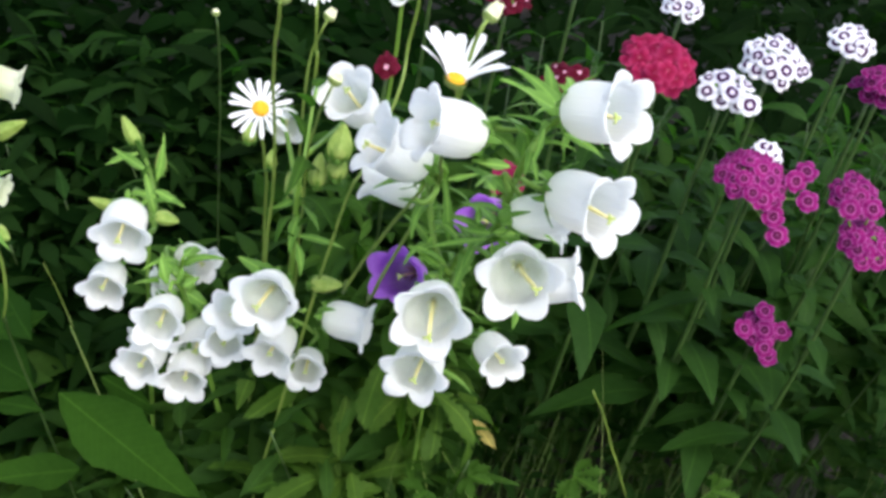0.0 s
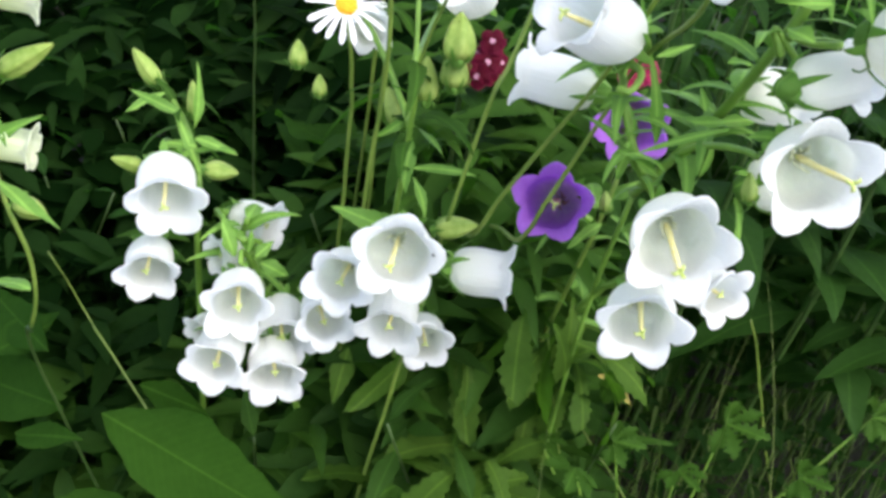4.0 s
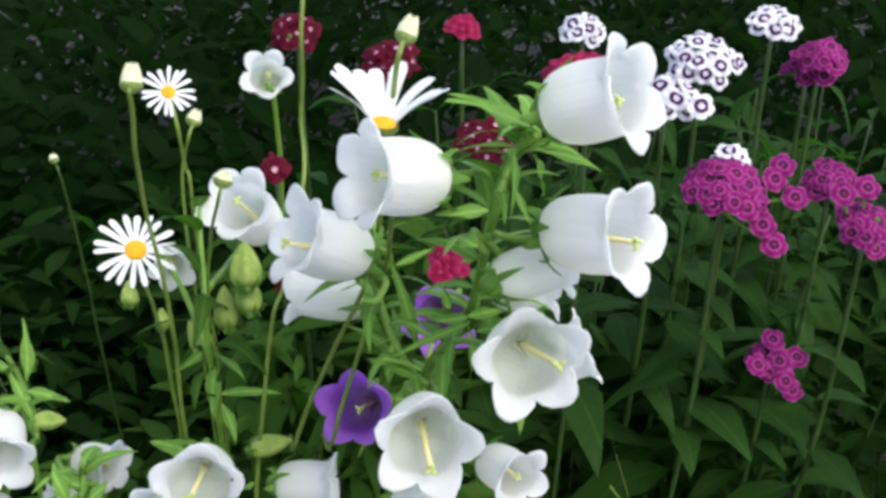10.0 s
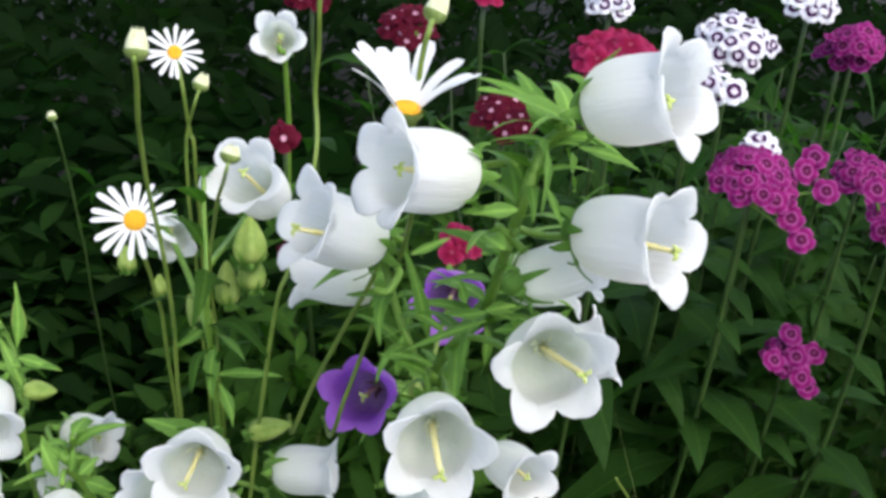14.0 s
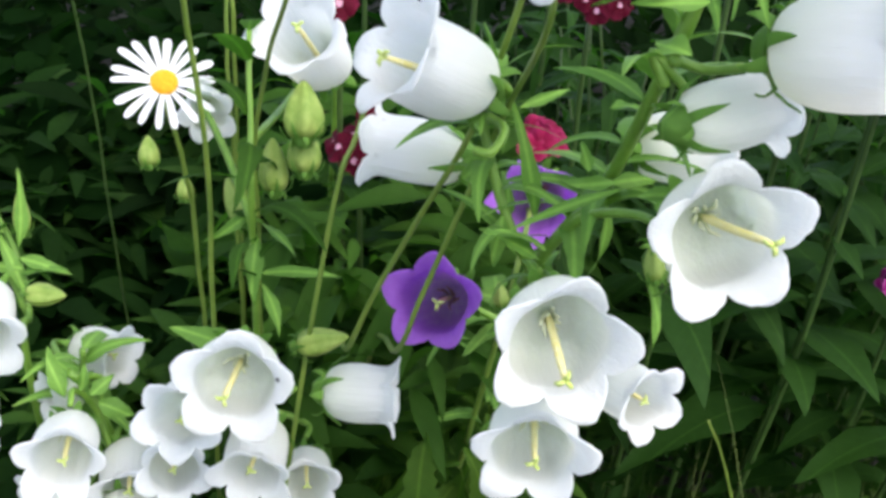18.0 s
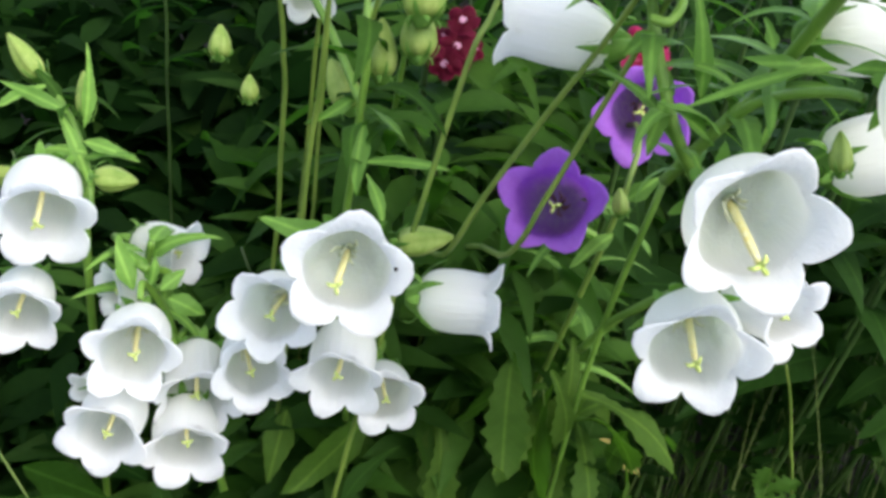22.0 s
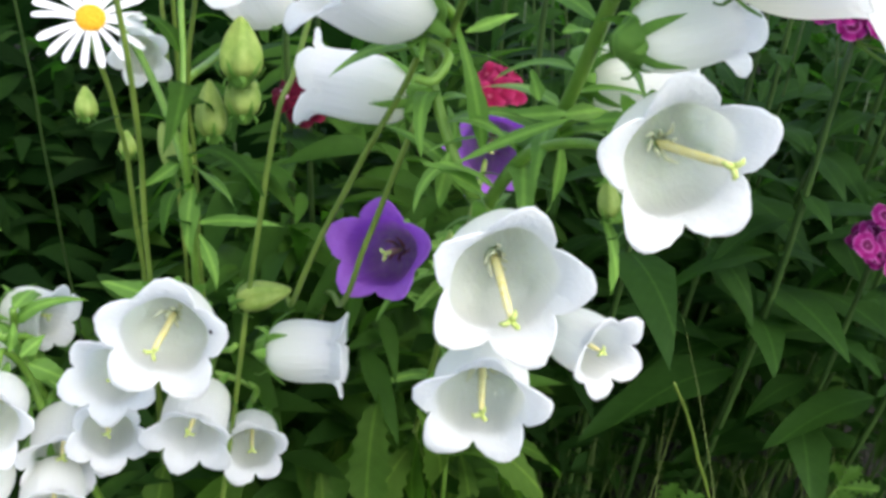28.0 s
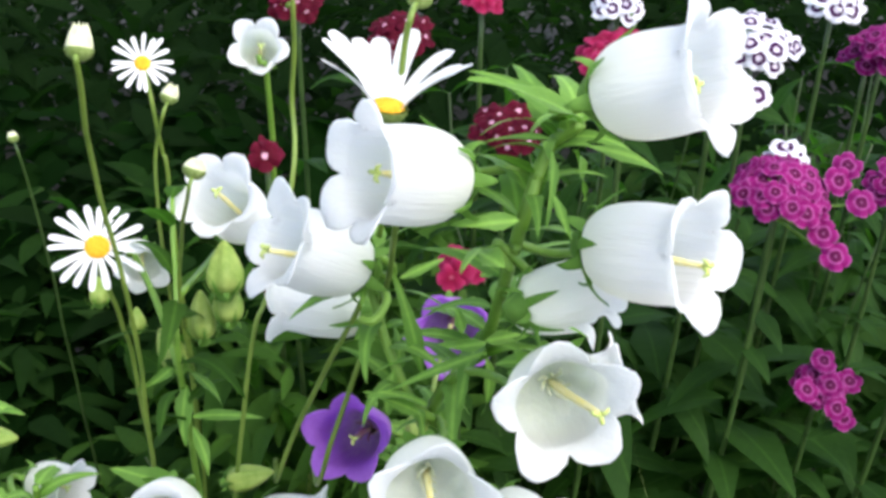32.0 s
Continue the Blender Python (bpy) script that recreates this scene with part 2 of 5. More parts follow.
FLORETS = {
    "magenta": ring_material("magenta_floret", [(0.0, (0.42, 0.14, 0.32)), (0.14, (0.08, 0.003, 0.04)), (0.34, (0.12, 0.004, 0.06)), (0.46, (0.38, 0.08, 0.27)), (0.56, (0.21, 0.007, 0.115)), (0.86, (0.24, 0.008, 0.13)), (0.97, (0.38, 0.08, 0.27))]),
    "white": ring_material("white_ringed_floret", [(0.0, (0.75, 0.66, 0.75)), (0.2, (0.72, 0.66, 0.76)), (0.28, (0.045, 0.004, 0.05)), (0.52, (0.06, 0.008, 0.07)), (0.60, (0.80, 0.80, 0.86)), (1.0, (0.86, 0.86, 0.88))]),
    "crimson": ring_material("crimson_floret", [(0.0, (0.42, 0.10, 0.16)), (0.2, (0.20, 0.004, 0.03)), (0.6, (0.26, 0.007, 0.05)), (1.0, (0.36, 0.03, 0.10))]),
    "wine": ring_material("wine_floret", [(0.0, (0.75, 0.45, 0.55)), (0.17, (0.70, 0.35, 0.48)), (0.24, (0.075, 0.002, 0.010)), (0.8, (0.09, 0.003, 0.015)), (1.0, (0.13, 0.007, 0.028))]),
}


def soil_material():
    m, t, out = material("dark_soil")
    where = t.nodes.new("ShaderNodeNewGeometry").outputs["Position"]
    n, f = noise_of(t, where, 9.0, 5.0), noise_of(t, where, 120.0, 5.0)
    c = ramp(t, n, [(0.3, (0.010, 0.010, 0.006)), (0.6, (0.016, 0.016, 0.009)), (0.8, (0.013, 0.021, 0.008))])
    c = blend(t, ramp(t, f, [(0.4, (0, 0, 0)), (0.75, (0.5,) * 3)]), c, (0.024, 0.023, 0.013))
    p = node(t, "BsdfPrincipled", Roughness=0.95)
    b = node(t, "Bump", Strength=0.8, Distance=0.01)
    t.links.new(f, b.inputs["Height"])
    t.links.new(b.outputs[0], p.inputs["Normal"])
    t.links.new(c, p.inputs["Base Color"])
    t.links.new(p.outputs[0], out.inputs[0])
    return m


SOIL = soil_material()

# ---- building helpers ----
WORLD = {}


def mesh_of(name, verts, faces, mat, smooth=True):
    me = bpy.data.meshes.new(name)
    me.from_pydata([tuple(map(float, p)) for p in verts], [], faces)
    me.materials.append(mat)
    if smooth:
        me.polygons.foreach_set("use_smooth", [True] * len(me.polygons))
    me.update()
    return me


def thing(name, base, label="", category="", group="", kind=""):
    ob = new(name)
    ob.empty_display_size = 0.01
    ob.matrix_basis = Matrix.Translation(base)
    WORLD[ob] = ob.matrix_basis.copy()
    return tagged(ob, label, category, group, kind)


def part(name, me, parent, m=None, label=""):
    """One mesh under a thing or a part, at the world pose m."""
    ob = new(name, me)
    m = Matrix() if m is None else m
    ob.parent = parent
    ob.matrix_basis = WORLD[parent].inverted() @ m
    WORLD[ob] = m
    return tagged(ob, label)


def facing(origin, z, spin=0.0):
    """A pose whose z axis runs along z, turned by spin degrees round it."""
    q = Vector(z).normalized().to_track_quat("Z", "Y")
    return Matrix.Translation(origin) @ q.to_matrix().to_4x4() @ pose(0, 0, 0, 0, 0, spin)


def along(base, tip, up=(0, 0, 1), twist=0.0):
    """A pose at base with y towards tip and z as near up as can be."""
    y = (Vector(tip) - Vector(base)).normalized()
    x = y.cross(Vector(up))
    x = x.normalized() if x.length > 1e-4 else Vector((1, 0, 0))
    z = x.cross(y)
    r = Matrix((x, y, z)).transposed().to_4x4()
    return Matrix.Translation(base) @ r @ pose(0, 0, 0, 0, twist, 0)


def spline(points, steps=6):
    """A smooth line through the points."""
    p = np.array(points, float)
    p = np.vstack([2 * p[0] - p[1], p, 2 * p[-1] - p[-2]])
    out = []
    for i in range(1, len(p) - 2):
        a, b, c, d = p[i - 1 : i + 3]
        for s in np.linspace(0, 1, steps, endpoint=False):
            out.append(0.5 * (2 * b + (c - a) * s + (2 * a - 5 * b + 4 * c - d) * s**2 + (3 * b - a - 3 * c + d) * s**3))
    out.append(p[-2])
    return np.array(out)


def tube(points, radii, sides=8):
    """Verts and faces of a closed round tube."""
    p = np.array(points, float)
    verts, faces = [], []
    side = np.array([0.31, 0.83, 0.46])
    for i, c in enumerate(p):
        d = p[min(i + 1, len(p) - 1)] - p[max(i - 1, 0)]
        d = d / (np.linalg.norm(d) + 1e-12)
        side = side - d * (side @ d)
        side /= np.linalg.norm(side) + 1e-12
        other = np.cross(d, side)
        for k in range(sides):
            a = 2 * math.pi * k / sides
            verts.append(c + radii[i] * (math.cos(a) * side + math.sin(a) * other))
    for i in range(len(p) - 1):
        for k in range(sides):
            n = (k + 1) % sides
            faces.append((i * sides + k, i * sides + n, (i + 1) * sides + n, (i + 1) * sides + k))
    faces.append(tuple(range(sides))[::-1])
    faces.append(tuple((len(p) - 1) * sides + k for k in range(sides)))
    return verts, faces


def join(pieces):
    verts, faces = [], []
    for v, f in pieces:
        n = len(verts)
        verts += list(v)
        faces += [tuple(i + n for i in face) for face in f]
    return verts, faces


def stalk(parent, name, points, r_top, r_base, mat=None):
    line = spline(points, 6)
    line = line + np.array([[noise.noise(Vector(q) * 35) * 0.0012 for _ in (0,)] * 3 for q in line])
    k = np.linspace(0, 1, len(line))
    v, f = tube(line, r_top + (r_base - r_top) * k, 8)
    o = WORLD[parent].translation
    me = mesh_of(name, [Vector(p) - o for p in v], f, mat or (THINSTEM if name == "stem" and r_base < 0.002 else STEM))
    return part(name, me, parent, Matrix.Translation(o))


def leaf_shape(length, width, seed, rows=12, droop=0.25, fold=0.25, teeth=0.06, ovate=0.42, wave=0.05, tip=0.75):
    """A pointed blade from the origin along y, folded at the midrib, drooping, with toothed and wavy margins."""
    rng = np.random.default_rng(seed)
    verts, faces = [], []
    cols = (-1.0, -0.5, 0.0, 0.5, 1.0)
    ph = rng.uniform(0, 6.28)
    bend = rng.uniform(-0.12, 0.12)
    for i in range(rows + 1):
        s = i / rows
        half = 0.5 * width * max((s / ovate) ** 0.7 if s < ovate else (max(1 - (s - ovate) / (1 - ovate), 0)) ** tip, 0.04 if s < 0.9 else 0.0)
        half *= 1 + teeth * (1 if i % 2 else -1)
        y = length * (s - 0.12 * droop * s * s)
        z = -droop * length * s * s * 0.7
        for c in cols:
            x = c * half + bend * length * s * s
            lift = abs(c) * half * fold * (1.2 - abs(c) * 0.4) + math.sin(s * 9 + ph + c * 2) * wave * width * abs(c)
            verts.append((x, y, z + lift))
    n = len(cols)
    for i in range(rows):
        for k in range(n - 1):
            a = i * n + k
            faces.append((a, a + 1, a + n + 1, a + n))
    return np.array(verts), faces


def lobed_leaf(parent, place, size, way, mat=None):
    """A palmate leaf of deeply cut, toothed lobes, lying towards the light."""
    pieces = []
    for k, a in enumerate((-95, -50, 0, 50, 95)):
        v, f = leaf_shape(size * (1.0 - 0.12 * abs(k - 2)), size * 0.40, 700 + k, rows=12, droop=0.2, teeth=0.42, ovate=0.66, wave=0.05)
        r = pose(0, 0, 0.0004 * k, 0, 0, a)
        pieces.append(([r @ Vector(p) for p in v], f))
    v, f = join(pieces)
    m = along(place, Vector(place) + Vector(way), (0.1, -0.5, 0.85))
    return part("leaf", mesh_of("leaf", v, f, mat or FRESH), parent, m)


def leaf_on(parent, base, tip, width, mat=None, seed=[0]):
    """A leaf of a flowering stem, from its base to its tip."""
    seed[0] += 1
    length = (Vector(tip) - Vector(base)).length * 1.05
    v, f = leaf_shape(length, width, seed[0], droop=0.12 if width > 0.012 else 0.45, teeth=0.05, ovate=0.35, wave=0.09)
    me = mesh_of("leaf", v, f, mat or SEPAL)
    return part("leaf", me, parent, along(base, tip, (0.2, -0.55, 0.8), (seed[0] * 53 % 70) - 35))


def bracts_along(parent, points, count, seed, length=0.034, width=0.007, mat=None):
    """Narrow curling leaves set round a flowering stem."""
    rng = np.random.default_rng(seed)
    line = spline(points, 8)
    shapes = []
    for k in range(5):
        v, f = leaf_shape(length, width, seed * 7 + k, rows=12, droop=rng.uniform(0.4, 1.1), fold=0.35, teeth=0.06, ovate=0.3, wave=0.08)
        turn, out_v = rng.uniform(0.8, 2.6), []
        for x, y, z in v:
            a = turn * (y / length) ** 1.5
            out_v.append((x, length * (math.sin(a) / max(turn, 0.01) * 0.9 + 0.25 * y / length), z * 0.3 - length * (1 - math.cos(a)) / turn))
        shapes.append(mesh_of("leaf", out_v, f, mat or SEPAL))
    for k in range(count):
        p = line[int((k + rng.uniform(0, 0.8)) / count * (len(line) - 1))]
        q = Matrix.Translation(Vector(p)) @ pose(0, 0, 0, 0, 0, k * 137 + rng.uniform(-20, 20)) @ pose(0, 0.0015, 0, rng.uniform(15, 70), rng.uniform(-25, 25), 0)
        part("leaf", shapes[k % 5], parent, q @ Matrix.Scale(rng.uniform(0.6, 1.25), 4))


def rosette(parent, centre, count, length, width, mat, seed, rise=(5, 55)):
    """Broad toothed leaves arching out from one crown."""
    rng = np.random.default_rng(seed)
    shapes = []
    for k in range(5):
        v, f = leaf_shape(length, width, seed * 11 + k, rows=16, droop=rng.uniform(0.4, 0.9), fold=0.18, teeth=0.13, ovate=0.68, wave=0.10, tip=0.45)
        shapes.append(mesh_of("leaf", v, f, mat))
    for k in range(count):
        q = Matrix.Translation(Vector(centre) + Vector(rng.uniform(-0.02, 0.02, 3))) @ pose(0, 0, 0, 0, 0, k * 137.5) @ pose(0, 0.004, 0, rng.uniform(*rise), rng.uniform(-20, 20), 0)
        q = q @ Matrix.Scale(rng.uniform(0.7, 1.15), 4)
        if not in_bell([q @ Vector((0, length * s, 0)) for s in (0.2, 0.5, 0.9)]).any():
            part("leaf", shapes[k % 5], parent, q)


# ---- bell flowers ----
PROFILE_Z = (0.0, 0.03, 0.09, 0.2, 0.34, 0.48, 0.6, 0.7, 0.78)
PROFILE_R = (0.14, 0.36, 0.53, 0.64, 0.69, 0.70, 0.685, 0.665, 0.67)


def bell_shell(R, L, seed, open_cup):
    """Outer and inner wall of a five-lobed bell, mouth along +z, base at the origin."""
    rng = np.random.default_rng(seed)
    nt, tube_rows, lobe_rows = 70, 13, 9
    theta = np.linspace(0, 2 * np.pi, nt, endpoint=False)
    wobble = 1 + 0.03 * np.sin(2 * theta + rng.uniform(0, 6)) + 0.02 * np.sin(3 * theta + rng.uniform(0, 6))
    zs = np.linspace(0, 1, tube_rows) ** 1.3 * 0.78
    rs = np.interp(zs, PROFILE_Z, PROFILE_R)
    if open_cup:
        rs = np.interp(zs, (0, 0.05, 0.2, 0.5, 0.78), (0.2, 0.42, 0.56, 0.62, 0.66))
    grid = []
    for z, r in zip(zs, rs):
        ribs = 1 + 0.025 * np.cos(5 * theta) * min(1, z * 3)
        rad = r * R * wobble * ribs
        grid.append(np.stack([rad * np.cos(theta), rad * np.sin(theta), np.full(nt, z * L)], 1))
    lobe = ((theta / (2 * np.pi) * 5) + 0.5).astype(int) % 5
    curl = rng.uniform(0.72, 1.18, 5)[lobe]
    size = rng.uniform(0.88, 1.12, 5)[lobe]
    lobed = np.abs(np.cos(2.5 * theta))
    notch = 0.34 if open_cup else rng.uniform(0.18, 0.40)
    point = rng.uniform(0.05, 0.28)
    extent = notch + (1 - notch) * ((1 - point) * lobed ** rng.uniform(0.42, 0.60) + point * lobed**4)
    extent *= 1 + 0.016 * np.sin(theta * 23 + rng.uniform(0, 6)) + 0.014 * np.sin(theta * 37 + seed)
    span = (0.46 if open_cup else 0.44) * R * extent * size
    rad, zed = np.linalg.norm(grid[-1][:, :2], axis=1), grid[-1][:, 2].copy()
    for i in range(1, lobe_rows + 1):
        s = i / lobe_rows * extent
        bend = np.radians(16 + 76 * s * curl) * (0.86 if open_cup else 1.0)
        rad = rad + np.sin(bend) * span / lobe_rows
        zed = zed + np.cos(bend) * span / lobe_rows
        ruffle = 0.013 * R * i / lobe_rows * np.sin(theta * 11 + seed)
        side = 0.5 * (1 - extent) * 0.1 * R
        grid.append(np.stack([rad * np.cos(theta), rad * np.sin(theta), zed + ruffle - side], 1))
    g = np.array(grid)
    du, dt = np.gradient(g, axis=0), np.roll(g, -1, 1) - np.roll(g, 1, 1)
    nrm = np.cross(dt, du)
    nrm /= np.linalg.norm(nrm, axis=2, keepdims=True) + 1e-12
    inner = g - nrm * 0.0006
    rows = len(g)
    verts = np.vstack([g.reshape(-1, 3), inner.reshape(-1, 3)])
    faces, off = [], rows * nt
    for i in range(rows - 1):
        for k in range(nt):
            n = (k + 1) % nt
            a, b, c, d = i * nt + k, i * nt + n, (i + 1) * nt + n, (i + 1) * nt + k
            faces.append((a, b, c, d))
            faces.append((d + off, c + off, b + off, a + off))
    for k in range(nt):
        n = (k + 1) % nt
        a, b = (rows - 1) * nt + k, (rows - 1) * nt + n
        faces.append((a, b, b + off, a + off))
    faces.append(tuple(off + k for k in range(nt)))
    return verts, faces


def calyx_shape(R, L, seed):
    """A green cup with five pointed sepals that hug the bell and five short reflexed lobes."""
    rng = np.random.default_rng(seed)
    pieces = []
    ring = [(0.02 * R, -0.13 * L), (0.2 * R, -0.12 * L), (0.30 * R, -0.06 * L), (0.37 * R, 0.0), (0.46 * R, 0.035 * L)]
    n = 15
    v = [(r * math.cos(2 * math.pi * k / n), r * math.sin(2 * math.pi * k / n), z) for r, z in ring for k in range(n)]
    f = [(i * n + k, i * n + (k + 1) % n, (i + 1) * n + (k + 1) % n, (i + 1) * n + k) for i in range(len(ring) - 1) for k in range(n)]
    pieces.append((v, f))
    for k in range(5):
        a = 2 * math.pi * (k + 0.5) / 5 + rng.uniform(-0.1, 0.1)
        for reach, turn, wide, back in ((0.30, a, 0.15, 1), (0.17, a + 0.63, 0.14, -1)):
            vs, rows = [], 7
            flare = rng.uniform(0.0, 0.16)
            for i in range(rows):
                s = i / (rows - 1)
                z = 0.0 + (reach * L * s if back > 0 else -reach * L * s + 0.05 * L)
                r = (float(np.interp(z / L, PROFILE_Z, PROFILE_R)) * R + 0.0012 + flare * R * s * s) if back > 0 else R * (0.42 + 0.16 * math.sin(s * 2.2))
                half = wide * R * (1 - s) ** 0.8 * (0.8 + 0.2 * s)
                for c in (-1, 0, 1):
                    aa = turn + c * half / max(r, 0.3 * R)
                    rr = r + (0.0006 if c == 0 else 0)
                    vs.append((rr * math.cos(aa), rr * math.sin(aa), z))
            fs = [(i * 3 + c, i * 3 + c + 1, i * 3 + c + 4, i * 3 + c + 3) for i in range(rows - 1) for c in (0, 1)]
            pieces.append((vs, fs))
    return join(pieces)


BELLS = []


def in_bell(points):
    """Which of the points lie inside or in the mouth of a bell."""
    spots = np.array(BELLS)
    gap = np.linalg.norm(np.asarray(points, float)[:, None] - spots[None, :, :3], axis=2)
    return (gap < spots[None, :, 3]).any(axis=1)


def bell(plant, mouth, axis, width, length, seed, kind, lobe=None, style_tip=None, speck=None):
    """One bell: mouth centre, the way it faces, mouth width and length, the way that one of its lobes points, where its style ends and where a speck sits on a lobe."""
    R, L = width / 2, length
    BELLS.append((*(Vector(mouth) - Vector(axis) * L * 0.3), 1.15 * R))
    m = facing(Vector(mouth) - Vector(axis) * L * 0.90, axis, seed * 47 % 72)
    if lobe:
        side = m.to_3x3().inverted() @ Vector(lobe)
        m = m @ pose(0, 0, 0, 0, 0, math.degrees(math.atan2(side.y, side.x)))
    cup = kind == "purple"
    mat = {"white": WHITE, "cream": CREAM, "purple": PURPLE}[kind]
    words = {"white": "white bell with five curled lobes", "cream": "greenish cream bell still opening", "purple": "violet bell with wide open lobes"}[kind]
    v, f = bell_shell(R, L, seed, cup)
    flower = part("bell_flower", mesh_of("bell_flower", v, f, mat), plant, m, words)
    if speck:
        at = min((m @ Vector(p) for p in v[len(v) // 2 :]), key=lambda p: (p - Vector(speck)).length)
        part("speck", mesh_of("speck", *dome(0.0008, 0.0007, 4, 8, 0.1), SPECK), flower, facing(at, axis), "tiny dark insect")
    v, f = calyx_shape(R, L, seed)
    part("calyx", mesh_of("calyx", v, f, SEPAL), flower, m, "green calyx with pointed sepals")
    rng = np.random.default_rng(seed + 900)
    tilt = rng.uniform(-0.05, 0.05, 2) * L
    reach = 0.66 if cup else 0.88 if width > 0.042 else 0.70
    line = [(0, 0, 0.03 * L), (tilt[0] * 0.4, tilt[1] * 0.4, 0.45 * L), (tilt[0], tilt[1], reach * L)]
    if style_tip:
        end = m.inverted() @ Vector(style_tip)
        line = [(0, 0, 0.03 * L), (end.x * 0.42, end.y * 0.42, 0.48 * end.z), tuple(end)]
    line = spline(line, 5)
    rad = np.interp(np.linspace(0, 1, len(line)), (0, 0.15, 0.8, 1), (0.04 * R, 0.056 * R, 0.052 * R, 0.034 * R))
    part("style", mesh_of("style", *tube(line, rad, 8), STYLE), flower, m, "yellow pollen-coated style")
    pieces = []
    for k in range(3):
        a = 2 * math.pi * k / 3 + seed
        e = line[-1]
        bow = [e, e + np.array((0.05 * R * math.cos(a), 0.05 * R * math.sin(a), 0.07 * R)), e + np.array((0.10 * R * math.cos(a), 0.10 * R * math.sin(a), 0.08 * R)), e + np.array((0.14 * R * math.cos(a), 0.14 * R * math.sin(a), 0.03 * R))]
        pieces.append(tube(bow, (0.036 * R, 0.038 * R, 0.034 * R, 0.015 * R), 6))
    part("stigma", mesh_of("stigma", *join(pieces), STIGMA), flower, m, "pale green three-lobed stigma")
    pieces = []
    for k in range(9):
        a = 2 * math.pi * k / 9 + rng.uniform(-0.3, 0.3)
        r1, r2, top = 0.07 * R, rng.uniform(0.12, 0.30) * R, rng.uniform(0.12, 0.30) * L
        pieces.append(tube([(r1 * math.cos(a), r1 * math.sin(a), 0.03 * L), (0.7 * r2 * math.cos(a), 0.7 * r2 * math.sin(a), 0.6 * top), (r2 * math.cos(a + 0.3), r2 * math.sin(a + 0.3), top)], (0.02 * R, 0.03 * R, 0.012 * R), 5))
    part("stamen_ring", mesh_of("stamen_ring", *join(pieces), STAMEN if not cup else BROWNSTAMEN), flower, m, "withered stamens")
    return flower


def flower_bud(plant, base, tip, width):
    """A closed green bud: five-ribbed spindle held in its sepals."""
    length = (Vector(tip) - Vector(base)).length
    m = facing(base, Vector(tip) - Vector(base), width * 9000 % 72)
    n, rows = 30, 12
    v = []
    for i in range(rows + 1):
        s = i / rows
        r = 0.46 * width * (math.sin(math.pi * min(s, 0.985) ** 0.70) ** 0.62 * (1 - 0.22 * s) + 0.03)
        for k in range(n):
            a = 2 * math.pi * k / n + 0.5 * s
            q = r * (0.86 + 0.22 * abs(math.cos(2.5 * a)) ** 1.6)
            v.append((q * math.cos(a), q * math.sin(a), s * length))
    f = [(i * n + k, i * n + (k + 1) % n, (i + 1) * n + (k + 1) % n, (i + 1) * n + k) for i in range(rows) for k in range(n)]
    ob = part("bud", mesh_of("bud", v, f, BUD), plant, m, "closed pale green bud")
    v, f = calyx_shape(width * 0.62, length * 0.9, int(width * 1e5))
    part("calyx", mesh_of("calyx", v, f, SEPAL), ob, m)
    return ob


# ---- daisies ----
def ray_mesh(length, seed, wide):
    rng = np.random.default_rng(seed)
    verts, rows = [], 8
    w = wide * length * rng.uniform(0.9, 1.15)
    for i in range(rows + 1):
        s = i / rows
        half = w * (0.55 + 0.6 * s - 0.15 * s**4) if s < 0.9 else w * (1.0 - 4.0 * (s - 0.9))
        for c in (-1, -0.4, 0.4, 1):
            verts.append((c * half, length * s + (0.02 * length if abs(c) < 1 and i == rows else 0), length * (0.05 * math.sin(3 * s) - 0.10 * s * s) + 0.06 * w * (1 if abs(c) == 1 else -1)))
    faces = [(i * 4 + k, i * 4 + k + 1, i * 4 + k + 5, i * 4 + k + 4) for i in range(rows) for k in range(3)]
    return mesh_of("petal", verts, faces, RAY)


def dome(radius, height, rows, n, bumps, z0=0.0):
    verts, faces = [], []
    for i in range(rows + 1):
        s = i / rows
        r, z = radius * math.sin(s * math.pi / 2), height * math.cos(s * math.pi / 2)
        for k in range(n):
            a = 2 * math.pi * (k + 0.5 * (i % 2)) / n
            b = 1 + bumps * ((i + k) % 2)
            verts.append((r * b * math.cos(a), r * b * math.sin(a), z0 + z * b))
    faces = [(i * n + k, (i + 1) * n + k, (i + 1) * n + (k + 1) % n, i * n + (k + 1) % n) for i in range(rows) for k in range(n)]
    return verts, faces


